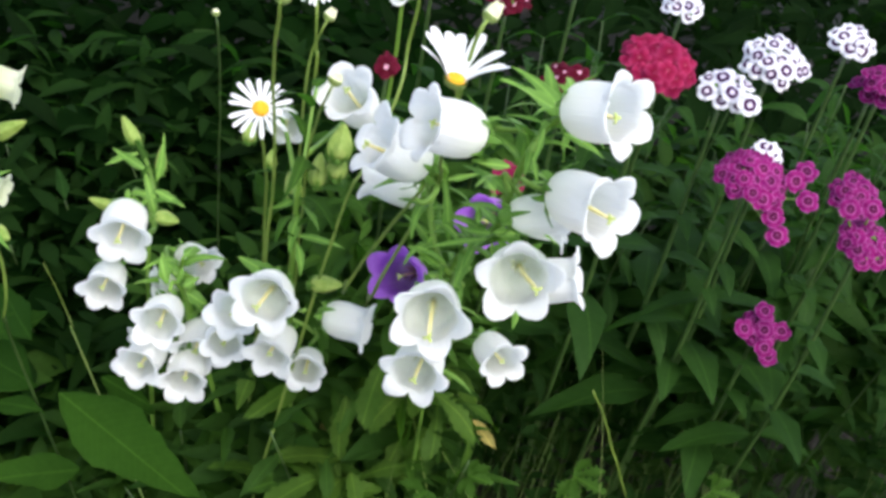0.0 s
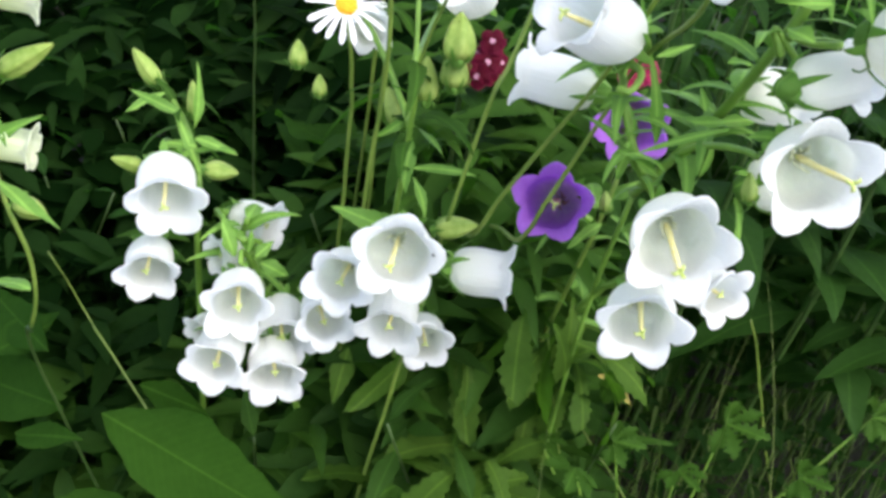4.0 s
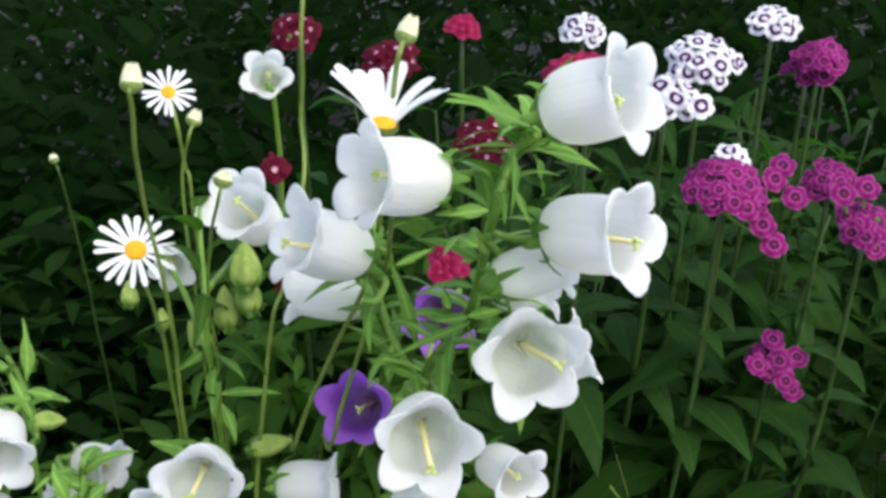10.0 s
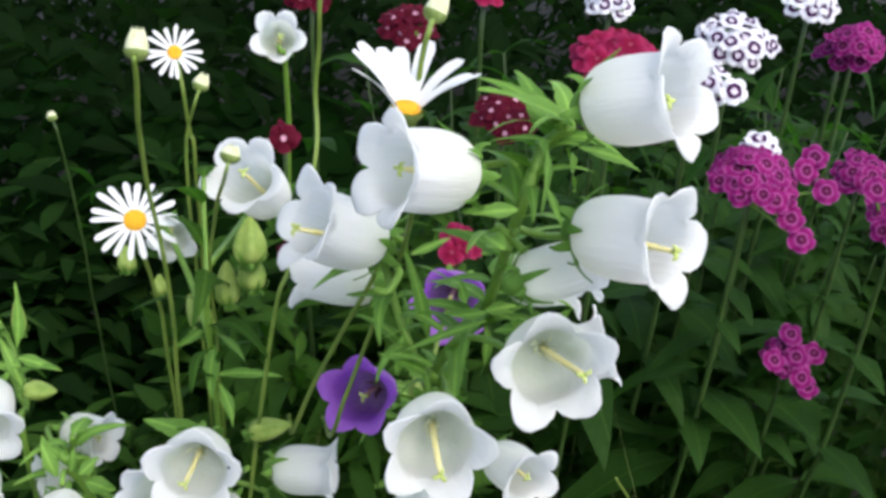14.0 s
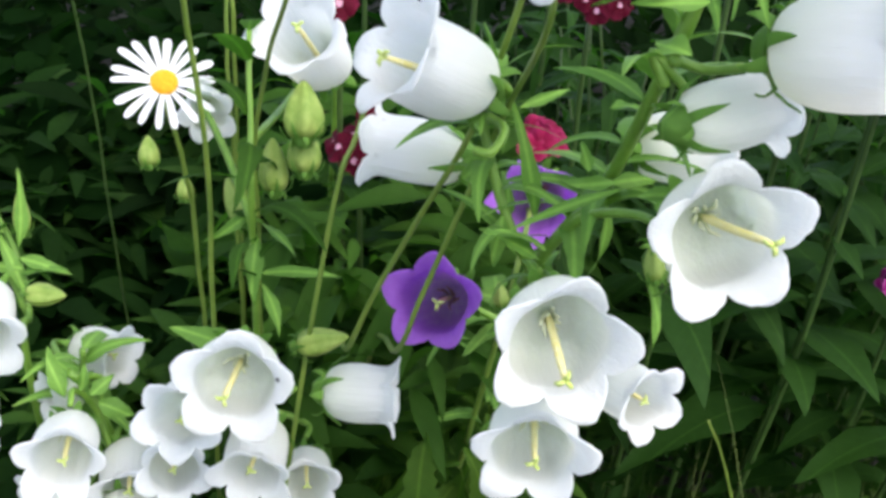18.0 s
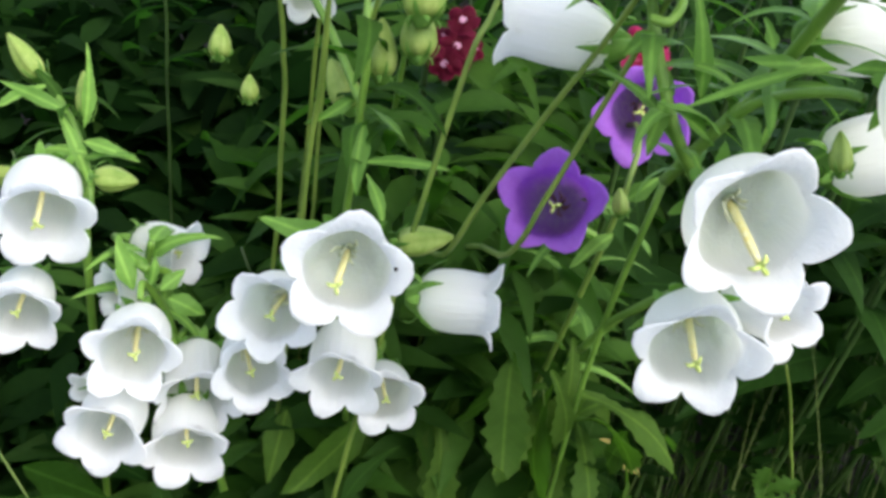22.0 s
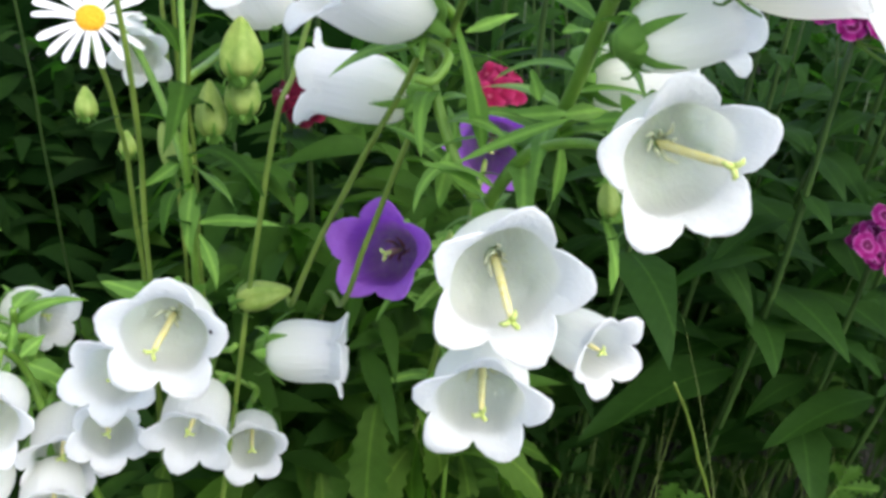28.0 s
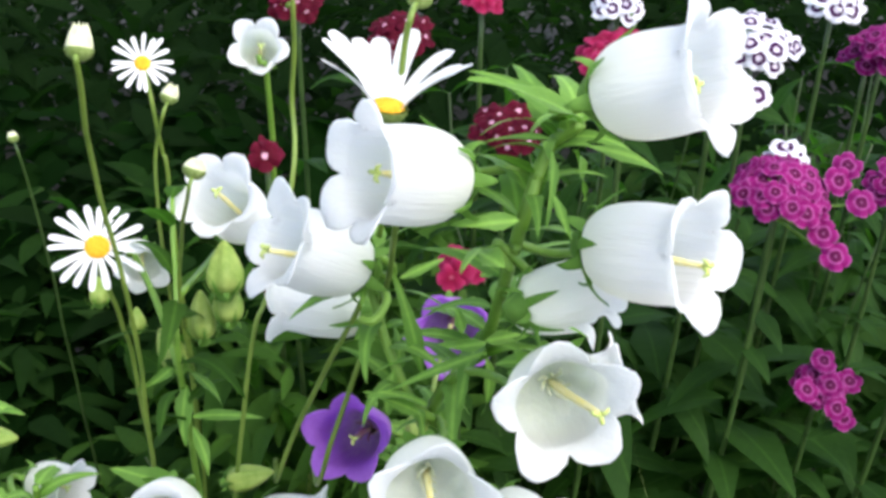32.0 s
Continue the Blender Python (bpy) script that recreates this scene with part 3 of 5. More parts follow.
def daisy(centre, normal, radius, count, lift):
    base = Vector((centre[0], centre[1] + 0.05, 0))
    ob = thing("oxeye_daisy", base, "white oxeye daisy with a golden disc on a slim green stem", "daisy", "daisies")
    m = facing(centre, normal, radius * 5000 % 40)
    rd = radius * (0.25 if lift < 0.5 else 0.16)
    v, f = dome(rd, rd * 0.5, 9, 26, 0.07)
    part("disc", mesh_of("disc", v, f, DISC), ob, m, "golden yellow domed disc")
    v, f = dome(rd * (1.02 if lift < 0.5 else 1.25), -rd * (0.7 if lift < 0.5 else 1.0), 6, 20, 0.05)
    part("bract_cup", mesh_of("bract_cup", v, [q[::-1] for q in f], BRACT), ob, m, "green cup of overlapping bracts")
    rng = np.random.default_rng(int(radius * 1e6))
    shapes = [ray_mesh(radius * 0.8, k, 0.095 if lift < 0.5 else 0.135) for k in range(4)]
    for k in range(count):
        a = 360 * k / count + rng.uniform(-5, 5)
        up = math.degrees(lift) + rng.uniform(-9, 9)
        q = m @ pose(0, 0, 0, 0, 0, a) @ pose(0, rd * 0.8, 0, up, rng.uniform(-12, 12), 0)
        if lift > 0.5 and (m.to_3x3() @ Vector((-math.sin(radians(a)), math.cos(radians(a)), 0))).y < -0.62:
            continue
        q = q @ Matrix.Diagonal((1, rng.uniform(0.88, 1.06), 1, 1))
        part("petal", shapes[k % 4], ob, q)
    return ob


def daisy_bud(centre, axis, radius, opened):
    ob = thing("daisy_bud", (centre[0], centre[1] + 0.05, 0), "half-closed daisy bud, cream tip in green bracts", "daisy bud", "daisy buds")
    m = facing(centre, axis)
    v, f = dome(radius, -radius * 0.85, 7, 22, 0.05)
    part("bract_cup", mesh_of("bract_cup", v, [q[::-1] for q in f], BRACT), ob, m, "green cup of overlapping bracts")
    n, rows = 32, 8
    tall = radius * (0.4 + 1.3 * opened)
    v = []
    for i in range(rows + 1):
        q = i / rows
        for k in range(n):
            a = 2 * math.pi * k / n
            r = radius * (0.95 - 0.55 * q * q) * (1 + (0.10 if k % 4 < 2 else -0.10) * q)
            jag = (0.22 if k % 4 < 2 else -0.12) * radius * q**3 * (1 + 0.6 * math.sin(k * 2.3))
            v.append((r * math.cos(a), r * math.sin(a), tall * q + jag))
    v.append((0, 0, tall * 0.8))
    f = [(i * n + k, i * n + (k + 1) % n, (i + 1) * n + (k + 1) % n, (i + 1) * n + k) for i in range(rows) for k in range(n)]
    f += [(rows * n + k, rows * n + (k + 1) % n, len(v) - 1) for k in range(n)]
    part("bud_tip", mesh_of("bud_tip", v, f, plain_cream), ob, m, "cream folded petals")
    return ob


SPECK = plain_material("dark_speck", (0.015, 0.012, 0.010), (0.05, 0.035, 0.03), 900.0, 0.5, 0.0)
plain_cream = plain_material("cream_petal_tip", (0.62, 0.66, 0.36), (0.80, 0.80, 0.58), 300.0, 0.6, 0.2)


# ---- sweet williams ----
def floret_mesh(kind, seed):
    rng = np.random.default_rng(seed)
    n, R = 60, 0.0085
    verts, faces, radii = [(0, 0, -0.0006)], [], (0.18, 0.42, 0.66, 0.86, 1.0)
    for j, q in enumerate(radii):
        for k in range(n):
            a = 2 * math.pi * k / n
            edge = 0.80 + 0.20 * abs(math.cos(2.5 * a)) ** 0.4
            fringe = 1 + (0.045 * (1 if k % 2 else -1) + rng.uniform(-0.02, 0.02)) * (j == 4)
            r = R * q * (1 + (edge - 1) * q) * fringe
            z = R * (0.10 * q * q * math.cos(5 * a) - 0.16 * q * q + rng.uniform(-0.015, 0.015) + 0.05 * math.sin(2 * a + seed))
            verts.append((r * math.cos(a), r * math.sin(a), z))
    for k in range(n):
        faces.append((0, 1 + k, 1 + (k + 1) % n))
        for j in range(len(radii) - 1):
            a, b = 1 + j * n, 1 + (j + 1) * n
            faces.append((a + k, b + k, b + (k + 1) % n, a + (k + 1) % n))
    return mesh_of("floret", verts, faces, FLORETS[kind])


FLORET_SHAPES = {kind: [floret_mesh(kind, s) for s in range(3)] for kind in FLORETS}
LEAF_SHAPES = []
for s in range(6):
    v, f = leaf_shape(0.085, 0.033, 300 + s, rows=10, droop=0.45 + 0.08 * s, fold=0.2, teeth=0.0, ovate=0.4, wave=0.04)
    LEAF_SHAPES.append(mesh_of("leaf", v, f, PINKLEAF))
WORDS = {
    "magenta": "magenta sweet william head with pale-ringed florets",
    "white": "white sweet william head with dark purple rings",
    "crimson": "crimson sweet william head of crowded florets",
    "wine": "wine-red sweet william head with pale eyes",
}


def sweet_william(kind, centre, radius, count, extra):
    """A domed head of fringed florets on a leafy stem."""
    c = Vector(centre)
    foot = Vector((c.x + 0.02, c.y + 0.13, 0))
    ob = thing("sweet_william", foot, WORDS[kind], "flower", "sweet williams")
    rng = np.random.default_rng(int(abs(c.x * 7919 + c.y * 104729 + c.z * 1299709)) % 99991)
    up = Vector((-0.05, -0.42, 0.9)).normalized()
    frame_m = facing(c - up * radius * 0.45, up)
    for k in range(count):
        s = math.sqrt((k + 0.5) / count) * 1.25
        a = k * 2.39996 + rng.uniform(-0.2, 0.2)
        d = Vector((math.sin(s) * math.cos(a), math.sin(s) * math.sin(a), math.cos(s)))
        at = frame_m @ Vector((d.x * radius, d.y * radius, d.z * radius * 0.62 + rng.uniform(-0.0025, 0.0025)))
        n = (frame_m.to_3x3() @ d) * 0.75 + Vector((-0.05, -0.35, 0.45)) + Vector(rng.uniform(-0.25, 0.25, 3))
        q = facing(at, n, rng.uniform(0, 360)) @ Matrix.Scale(rng.uniform(0.8, 1.08), 4)
        part("floret", FLORET_SHAPES[kind][k % 3], ob, q)
    for e in extra:
        n = Vector((-0.1, -0.75, 0.6)) + Vector(rng.uniform(-0.2, 0.2, 3))
        q = facing(Vector(e) + Vector((0, -0.006, 0.004)), n, rng.uniform(0, 360))
        part("floret", FLORET_SHAPES[kind][0], ob, q)
        stalk(ob, "pedicel", [Vector(e) + Vector((0, -0.004, 0.002)), (Vector(e) + c) / 2 - up * radius * 0.5, c - up * radius * 1.1], 0.0008, 0.001)
    pieces = []
    for k in range(max(count, 6)):
        a, s = k * 2.39996, math.sqrt((k + 0.5) / max(count, 6)) * 1.15
        d = Vector((math.sin(s) * math.cos(a), math.sin(s) * math.sin(a), math.cos(s)))
        tip = frame_m @ Vector((d.x * radius * 0.93, d.y * radius * 0.93, d.z * radius * 0.52))
        low = frame_m @ Vector((d.x * radius * 0.3, d.y * radius * 0.3, -radius * 0.35))
        pieces.append(tube([low, low.lerp(tip, 0.6), tip], (0.0012, 0.0019, 0.0024), 6))
    v, f = join(pieces)
    part("flower_base", mesh_of("flower_base", [Vector(p) - foot for p in v], f, SEPAL), ob, Matrix.Translation(foot), "crowded green calyx tubes")
    neck = c - up * radius * 0.8
    line = [c - up * radius * 0.6, neck.lerp(foot, 0.3) + Vector((0, -0.01, 0)), neck.lerp(foot, 0.65), foot]
    stalk(ob, "stem", line, 0.0015, 0.0024, LEAFSTEM)
    for k in range(4):
        p = neck.lerp(foot, 0.17 + 0.08 * k)
        for side in (0, 180):
            a = k * 90 + side + rng.uniform(-20, 20)
            q = Matrix.Translation(p) @ pose(0, 0, 0, 0, 0, a) @ pose(0, 0.001, 0, rng.uniform(-5, 30), 0, 0)
            part("leaf", LEAF_SHAPES[int(rng.integers(6))], ob, q @ Matrix.Scale(rng.uniform(0.7, 1.1) * min(0.5 + 0.25 * k, 1.2), 4))
    return ob


# ---- ground ----
def ground():
    xs = np.concatenate([[-60, -20, -6, -3], np.linspace(-1.6, 2.2, 60), [4, 8, 20, 60]])
    ys = np.concatenate([[-60, -20, -6, -2], np.linspace(-0.6, 3.4, 64), [5, 8, 20, 60]])
    verts, faces = [], []
    for y in ys:
        for x in xs:
            verts.append((x, y, 0.025 * noise.noise(Vector((x * 5, y * 5, 0))) + 0.012 * noise.noise(Vector((x * 19, y * 19, 3)))))
    n = len(xs)
    faces = [(j * n + i, j * n + i + 1, (j + 1) * n + i + 1, (j + 1) * n + i) for j in range(len(ys) - 1) for i in range(n - 1)]
    return tagged(new("ground", mesh_of("ground", verts, faces, SOIL)), "dark garden soil under the plants", "ground", kind="structure")


ground()

# ---- flowering plants ----
right_plant = thing("canterbury_bells", (0.115, 0.63, 0), "tall Canterbury bells plant with large white bells", "bellflower", "bellflowers")
cluster_plant = thing("canterbury_bells", (-0.03, 0.69, 0), "Canterbury bells plant with a low crowded cluster of white bells", "bellflower", "bellflowers")
left_plant = thing("canterbury_bells", (-0.11, 0.78, 0), "Canterbury bells stem with two white bells and green buds", "bellflower", "bellflowers")
small_plant = thing("canterbury_bells", (0.02, 0.69, 0), "small Canterbury bells stem with one fading white bell", "bellflower", "bellflowers")
purple_plant = thing("canterbury_bells", (0.10, 0.69, 0), "Canterbury bells plant with two violet flowers", "bellflower", "bellflowers")
bud_plant = thing("canterbury_bells", (0.0, 0.70, 0), "Canterbury bells stem crowded with pale green buds", "bellflower", "bellflowers")
back_plant = thing("canterbury_bells", (0.05, 0.93, 0), "Canterbury bells stem with one white bell", "bellflower", "bellflowers")
edge_plant = thing("canterbury_bells", (-0.14, 0.66, 0), "Canterbury bells stem with cream buds about to open", "bellflower", "bellflowers")
bell(right_plant, (0.1484, 0.4426, 0.7103), (0.6402, -0.6932, 0.3311), 0.0404, 0.0393, 1, "white", (-0.734, -0.679, -0.001))
bell(right_plant, (0.1576, 0.4560, 0.6532), (0.6029, -0.7773, 0.1799), 0.0438, 0.0434, 2, "white", (-0.542, -0.233, 0.808))
bell(right_plant, (0.1472, 0.5040, 0.6249), (0.9759, 0.1474, 0.1606), 0.0308, 0.0364, 3, "white", (0.142, -0.989, 0.043))
bell(right_plant, (0.1775, 0.5497, 0.5592), (0.9166, -0.1720, 0.3609), 0.0400, 0.0420, 33, "white")
bell(right_plant, (0.1630, 0.5609, 0.5893), (0.9788, -0.1949, 0.0625), 0.0360, 0.0360, 34, "white")
bell(right_plant, (0.1258, 0.4765, 0.5941), (-0.0864, -0.9900, 0.1113), 0.0475, 0.0260, 4, "white", (-0.985, 0.000, 0.170), (0.1345, 0.4683, 0.5969))
bell(right_plant, (0.0851, 0.4882, 0.5535), (-0.1206, -0.9872, 0.1042), 0.0483, 0.0290, 5, "white", (-0.836, 0.236, 0.495), (0.0868, 0.4864, 0.5442))
bell(right_plant, (0.0841, 0.5000, 0.5037), (-0.2796, -0.9585, -0.0550), 0.0430, 0.0294, 6, "white", (0.070, 0.021, 0.997), (0.0859, 0.5031, 0.5008), (0.0775, 0.5200, 0.5080))
bell(right_plant, (0.1448, 0.5437, 0.4906), (0.3752, -0.9215, 0.1007), 0.0345, 0.0343, 7, "white", (0.711, 0.356, 0.607))
bell(right_plant, (0.0586, 0.4637, 0.6811), (-0.8933, -0.3879, 0.2269), 0.0392, 0.0394, 8, "white", (0.227, 0.045, 0.973))
bell(right_plant, (0.0387, 0.5461, 0.6301), (-0.8505, -0.2586, 0.4580), 0.0445, 0.0436, 9, "white", (0.163, 0.698, 0.697), (0.0368, 0.5416, 0.6276))
bell(right_plant, (0.0420, 0.6174, 0.5717), (-0.9336, 0.3515, 0.0691), 0.0367, 0.0447, 10, "white", (0.353, 0.936, 0.003))
bell(bud_plant, (0.0169, 0.6727, 0.6025), (-0.4113, -0.6362, 0.6527), 0.0454, 0.0453, 11, "white", (-0.371, 0.771, 0.518))
bell(back_plant, (0.0431, 0.7901, 0.6456), (-0.0730, -0.9072, 0.4144), 0.0339, 0.0304, 12, "white")
bell(bud_plant, (-0.0215, 0.7012, 0.5541), (0.0787, -0.9966, -0.0248), 0.0277, 0.0222, 13, "white")
bell(cluster_plant, (-0.0128, 0.5738, 0.4894), (-0.1306, -0.9784, 0.1605), 0.0468, 0.0310, 14, "white", (0.138, 0.174, 0.975), (-0.0163, 0.5740, 0.4851), (-0.0013, 0.5688, 0.4918))
bell(cluster_plant, (-0.0376, 0.6064, 0.4522), (-0.2854, -0.9248, 0.2515), 0.0379, 0.0379, 15, "white")
bell(cluster_plant, (-0.0075, 0.6045, 0.4199), (-0.2087, -0.9651, -0.1583), 0.0388, 0.0388, 16, "white")
bell(cluster_plant, (-0.0894, 0.6236, 0.4196), (-0.0332, -0.9933, 0.1107), 0.0415, 0.0399, 17, "white", (-0.874, 0.083, 0.479))
bell(cluster_plant, (-0.1022, 0.6209, 0.3820), (-0.2278, -0.9733, -0.0288), 0.0395, 0.0375, 18, "white")
bell(cluster_plant, (-0.0675, 0.6203, 0.3732), (0.0182, -0.9969, -0.0771), 0.0386, 0.0367, 19, "white")
bell(cluster_plant, (-0.0629, 0.6357, 0.3884), (0.0254, -0.9867, -0.1606), 0.0412, 0.0391, 20, "white")
bell(cluster_plant, (-0.0405, 0.6201, 0.4142), (0.0875, -0.9824, 0.1650), 0.0346, 0.0346, 21, "white")
bell(cluster_plant, (0.0187, 0.6294, 0.3933), (-0.0569, -0.9855, 0.1598), 0.0335, 0.0335, 22, "white")
bell(cluster_plant, (-0.1137, 0.6690, 0.3721), (-0.5934, -0.8048, 0.0132), 0.0194, 0.0174, 23, "white")
bell(left_plant, (-0.1292, 0.6743, 0.4541), (0.0644, -0.9785, -0.1961), 0.0460, 0.0440, 24, "white", (-0.972, -0.106, 0.212))
bell(left_plant, (-0.1401, 0.6713, 0.4080), (0.0231, -0.9967, -0.0778), 0.0387, 0.0369, 25, "white", (-0.990, -0.034, 0.138))
bell(cluster_plant, (-0.0680, 0.7049, 0.4242), (0.8426, -0.5365, 0.0462), 0.0335, 0.0345, 26, "white")
bell(cluster_plant, (-0.1032, 0.6821, 0.4178), (-0.8585, -0.4969, 0.1267), 0.0256, 0.0218, 27, "white")
bell(small_plant, (0.0584, 0.6226, 0.4480), (0.9637, -0.2654, 0.0287), 0.0384, 0.0370, 28, "white")
bell(purple_plant, (0.0690, 0.6090, 0.5028), (-0.4012, -0.8245, 0.3990), 0.0450, 0.0446, 29, "purple", (-0.825, 0.514, 0.233))
bell(purple_plant, (0.1316, 0.6778, 0.5156), (-0.2930, -0.9437, 0.1538), 0.0483, 0.0387, 30, "purple")
bell(edge_plant, (-0.1688, 0.5883, 0.6039), (0.9591, 0.1571, -0.2356), 0.0265, 0.0345, 31, "cream")
bell(edge_plant, (-0.1740, 0.5756, 0.5396), (0.9867, -0.1456, -0.0725), 0.0215, 0.0300, 32, "cream")

stalk(right_plant, "stem", [(0.1369, 0.5120, 0.6785), (0.1282, 0.5178, 0.6675), (0.1184, 0.5126, 0.6415), (0.1212, 0.5639, 0.5731), (0.1041, 0.5557, 0.5596), (0.0984, 0.5772, 0.5286)], 0.0024, 0.0024)
stalk(right_plant, "lower_stem", [(0.0984, 0.5772, 0.5286), (0.1090, 0.6290, 0.4139), (0.1190, 0.6680, 0.2551), (0.1250, 0.7000, 0.0000)], 0.0014, 0.0012)
stalk(right_plant, "pedicel", [(0.1369, 0.4969, 0.6881), (0.1277, 0.5036, 0.6845), (0.1277, 0.5118, 0.6816), (0.1369, 0.5120, 0.6785)], 0.0015, 0.0018)
stalk(right_plant, "pedicel", [(0.1015, 0.5171, 0.6615), (0.1122, 0.5216, 0.6604), (0.1235, 0.5197, 0.6614), (0.1233, 0.5109, 0.6604)], 0.0015, 0.0018)
stalk(right_plant, "pedicel", [(0.1369, 0.5077, 0.6348), (0.1302, 0.5173, 0.6318), (0.1203, 0.5190, 0.6340), (0.1171, 0.5111, 0.6353)], 0.0015, 0.0018)
stalk(right_plant, "pedicel", [(0.1237, 0.5126, 0.6265), (0.1146, 0.5133, 0.6342), (0.1109, 0.5141, 0.6365), (0.1159, 0.5123, 0.6276)], 0.0015, 0.0018)
stalk(right_plant, "pedicel", [(0.1160, 0.5060, 0.5870), (0.1131, 0.5165, 0.5839), (0.1074, 0.5419, 0.5720), (0.1041, 0.5557, 0.5596)], 0.0015, 0.0018)
stalk(right_plant, "pedicel", [(0.0993, 0.5403, 0.5427), (0.1022, 0.5521, 0.5409), (0.1018, 0.5706, 0.5359), (0.0984, 0.5772, 0.5286)], 0.0015, 0.0018)
stalk(right_plant, "pedicel", [(0.0977, 0.5452, 0.4958), (0.1010, 0.5567, 0.4932), (0.1070, 0.6053, 0.4541), (0.1095, 0.6424, 0.4134)], 0.0015, 0.0018)
stalk(right_plant, "pedicel", [(0.1352, 0.5772, 0.4837), (0.1326, 0.5890, 0.4804), (0.1198, 0.6216, 0.4474), (0.1095, 0.6424, 0.4134)], 0.0015, 0.0018)
stalk(right_plant, "branch", [(0.0740, 0.5561, 0.6185), (0.0757, 0.5728, 0.5983), (0.0815, 0.5684, 0.5764), (0.0924, 0.5601, 0.5483), (0.1099, 0.5704, 0.5276)], 0.0016, 0.0024)
stalk(right_plant, "pedicel", [(0.0744, 0.5676, 0.6061), (0.0841, 0.5718, 0.6007), (0.0843, 0.5682, 0.6084), (0.0740, 0.5561, 0.6185)], 0.0015, 0.0018)
stalk(right_plant, "pedicel", [(0.0695, 0.5545, 0.5917), (0.0749, 0.5519, 0.5919), (0.0807, 0.5598, 0.5971), (0.0757, 0.5728, 0.5983)], 0.0015, 0.0018)
bracts_along(right_plant, [(0.1369, 0.5120, 0.6785), (0.1282, 0.5178, 0.6675), (0.1184, 0.5126, 0.6415), (0.1212, 0.5639, 0.5731), (0.1041, 0.5557, 0.5596)], 40, 3, 0.034, 0.0095)
bracts_along(right_plant, [(0.0740, 0.5561, 0.6185), (0.0757, 0.5728, 0.5983), (0.0815, 0.5684, 0.5764), (0.0924, 0.5601, 0.5483), (0.1099, 0.5704, 0.5276)], 22, 5, 0.030, 0.0085)

stalk(cluster_plant, "stem", [(-0.0854, 0.6894, 0.4386), (-0.0875, 0.6978, 0.4136), (-0.0741, 0.6784, 0.3947), (-0.0385, 0.7195, 0.2101), (-0.0400, 0.7500, 0.0000)], 0.0018, 0.0024)
stalk(cluster_plant, "branch", [(-0.0182, 0.6455, 0.4426), (-0.0361, 0.6675, 0.4130), (-0.0536, 0.6684, 0.4047)], 0.0016, 0.002)
stalk(cluster_plant, "pedicel", [(-0.0877, 0.6564, 0.4295), (-0.0869, 0.6679, 0.4308), (-0.0801, 0.6740, 0.4154), (-0.0741, 0.6675, 0.3952)], 0.0015, 0.0018)
stalk(cluster_plant, "pedicel", [(-0.0902, 0.6508, 0.3774), (-0.0859, 0.6621, 0.3749), (-0.0779, 0.6702, 0.3860), (-0.0741, 0.6675, 0.3952)], 0.0015, 0.0018)
stalk(cluster_plant, "pedicel", [(-0.0688, 0.6595, 0.3717), (-0.0690, 0.6716, 0.3705), (-0.0718, 0.6761, 0.3840), (-0.0741, 0.6675, 0.3952)], 0.0015, 0.0018)
stalk(cluster_plant, "pedicel", [(-0.0636, 0.6710, 0.3936), (-0.0639, 0.6829, 0.3958), (-0.0692, 0.6813, 0.3984), (-0.0741, 0.6675, 0.3952)], 0.0015, 0.0018)
stalk(cluster_plant, "pedicel", [(-0.1015, 0.6811, 0.3767), (-0.0944, 0.6923, 0.3754), (-0.0807, 0.6857, 0.3867), (-0.0741, 0.6675, 0.3952)], 0.0015, 0.0018)
stalk(cluster_plant, "pedicel", [(-0.0277, 0.6447, 0.4382), (-0.0241, 0.6557, 0.4344), (-0.0282, 0.6670, 0.4240), (-0.0361, 0.6675, 0.4130)], 0.0015, 0.0018)
stalk(cluster_plant, "pedicel", [(-0.0433, 0.6614, 0.4035), (-0.0443, 0.6729, 0.4018), (-0.0407, 0.6761, 0.4084), (-0.0361, 0.6675, 0.4130)], 0.0015, 0.0018)
stalk(cluster_plant, "pedicel", [(0.0001, 0.6508, 0.4171), (0.0025, 0.6626, 0.4171), (-0.0155, 0.6710, 0.4172), (-0.0361, 0.6675, 0.4130)], 0.0015, 0.0018)
stalk(cluster_plant, "pedicel", [(0.0211, 0.6694, 0.3932), (0.0217, 0.6817, 0.3937), (-0.0069, 0.6805, 0.4058), (-0.0361, 0.6675, 0.4130)], 0.0015, 0.0018)
stalk(cluster_plant, "pedicel", [(-0.0042, 0.6231, 0.4757), (-0.0021, 0.6348, 0.4728), (-0.0089, 0.6460, 0.4583), (-0.0182, 0.6455, 0.4426)], 0.0015, 0.0018)
stalk(cluster_plant, "pedicel", [(-0.0927, 0.7179, 0.4246), (-0.1029, 0.7237, 0.4247), (-0.1001, 0.6993, 0.4332), (-0.0870, 0.6691, 0.4375)], 0.0015, 0.0018)
stalk(cluster_plant, "pedicel", [(-0.0874, 0.6781, 0.4219), (-0.0770, 0.6846, 0.4200), (-0.0767, 0.6801, 0.4298), (-0.0870, 0.6691, 0.4375)], 0.0015, 0.0018)
stalk(left_plant, "stem", [(-0.1410, 0.7722, 0.4881), (-0.1255, 0.7495, 0.4760), (-0.1174, 0.7326, 0.4601), (-0.1135, 0.7174, 0.4438), (-0.1145, 0.7021, 0.4249), (-0.1121, 0.7548, 0.2018), (-0.1100, 0.7800, 0.0000)], 0.0016, 0.0022)
stalk(left_plant, "pedicel", [(-0.1341, 0.7313, 0.4581), (-0.1348, 0.7435, 0.4602), (-0.1242, 0.7345, 0.4561), (-0.1135, 0.7174, 0.4438)], 0.0015, 0.0018)
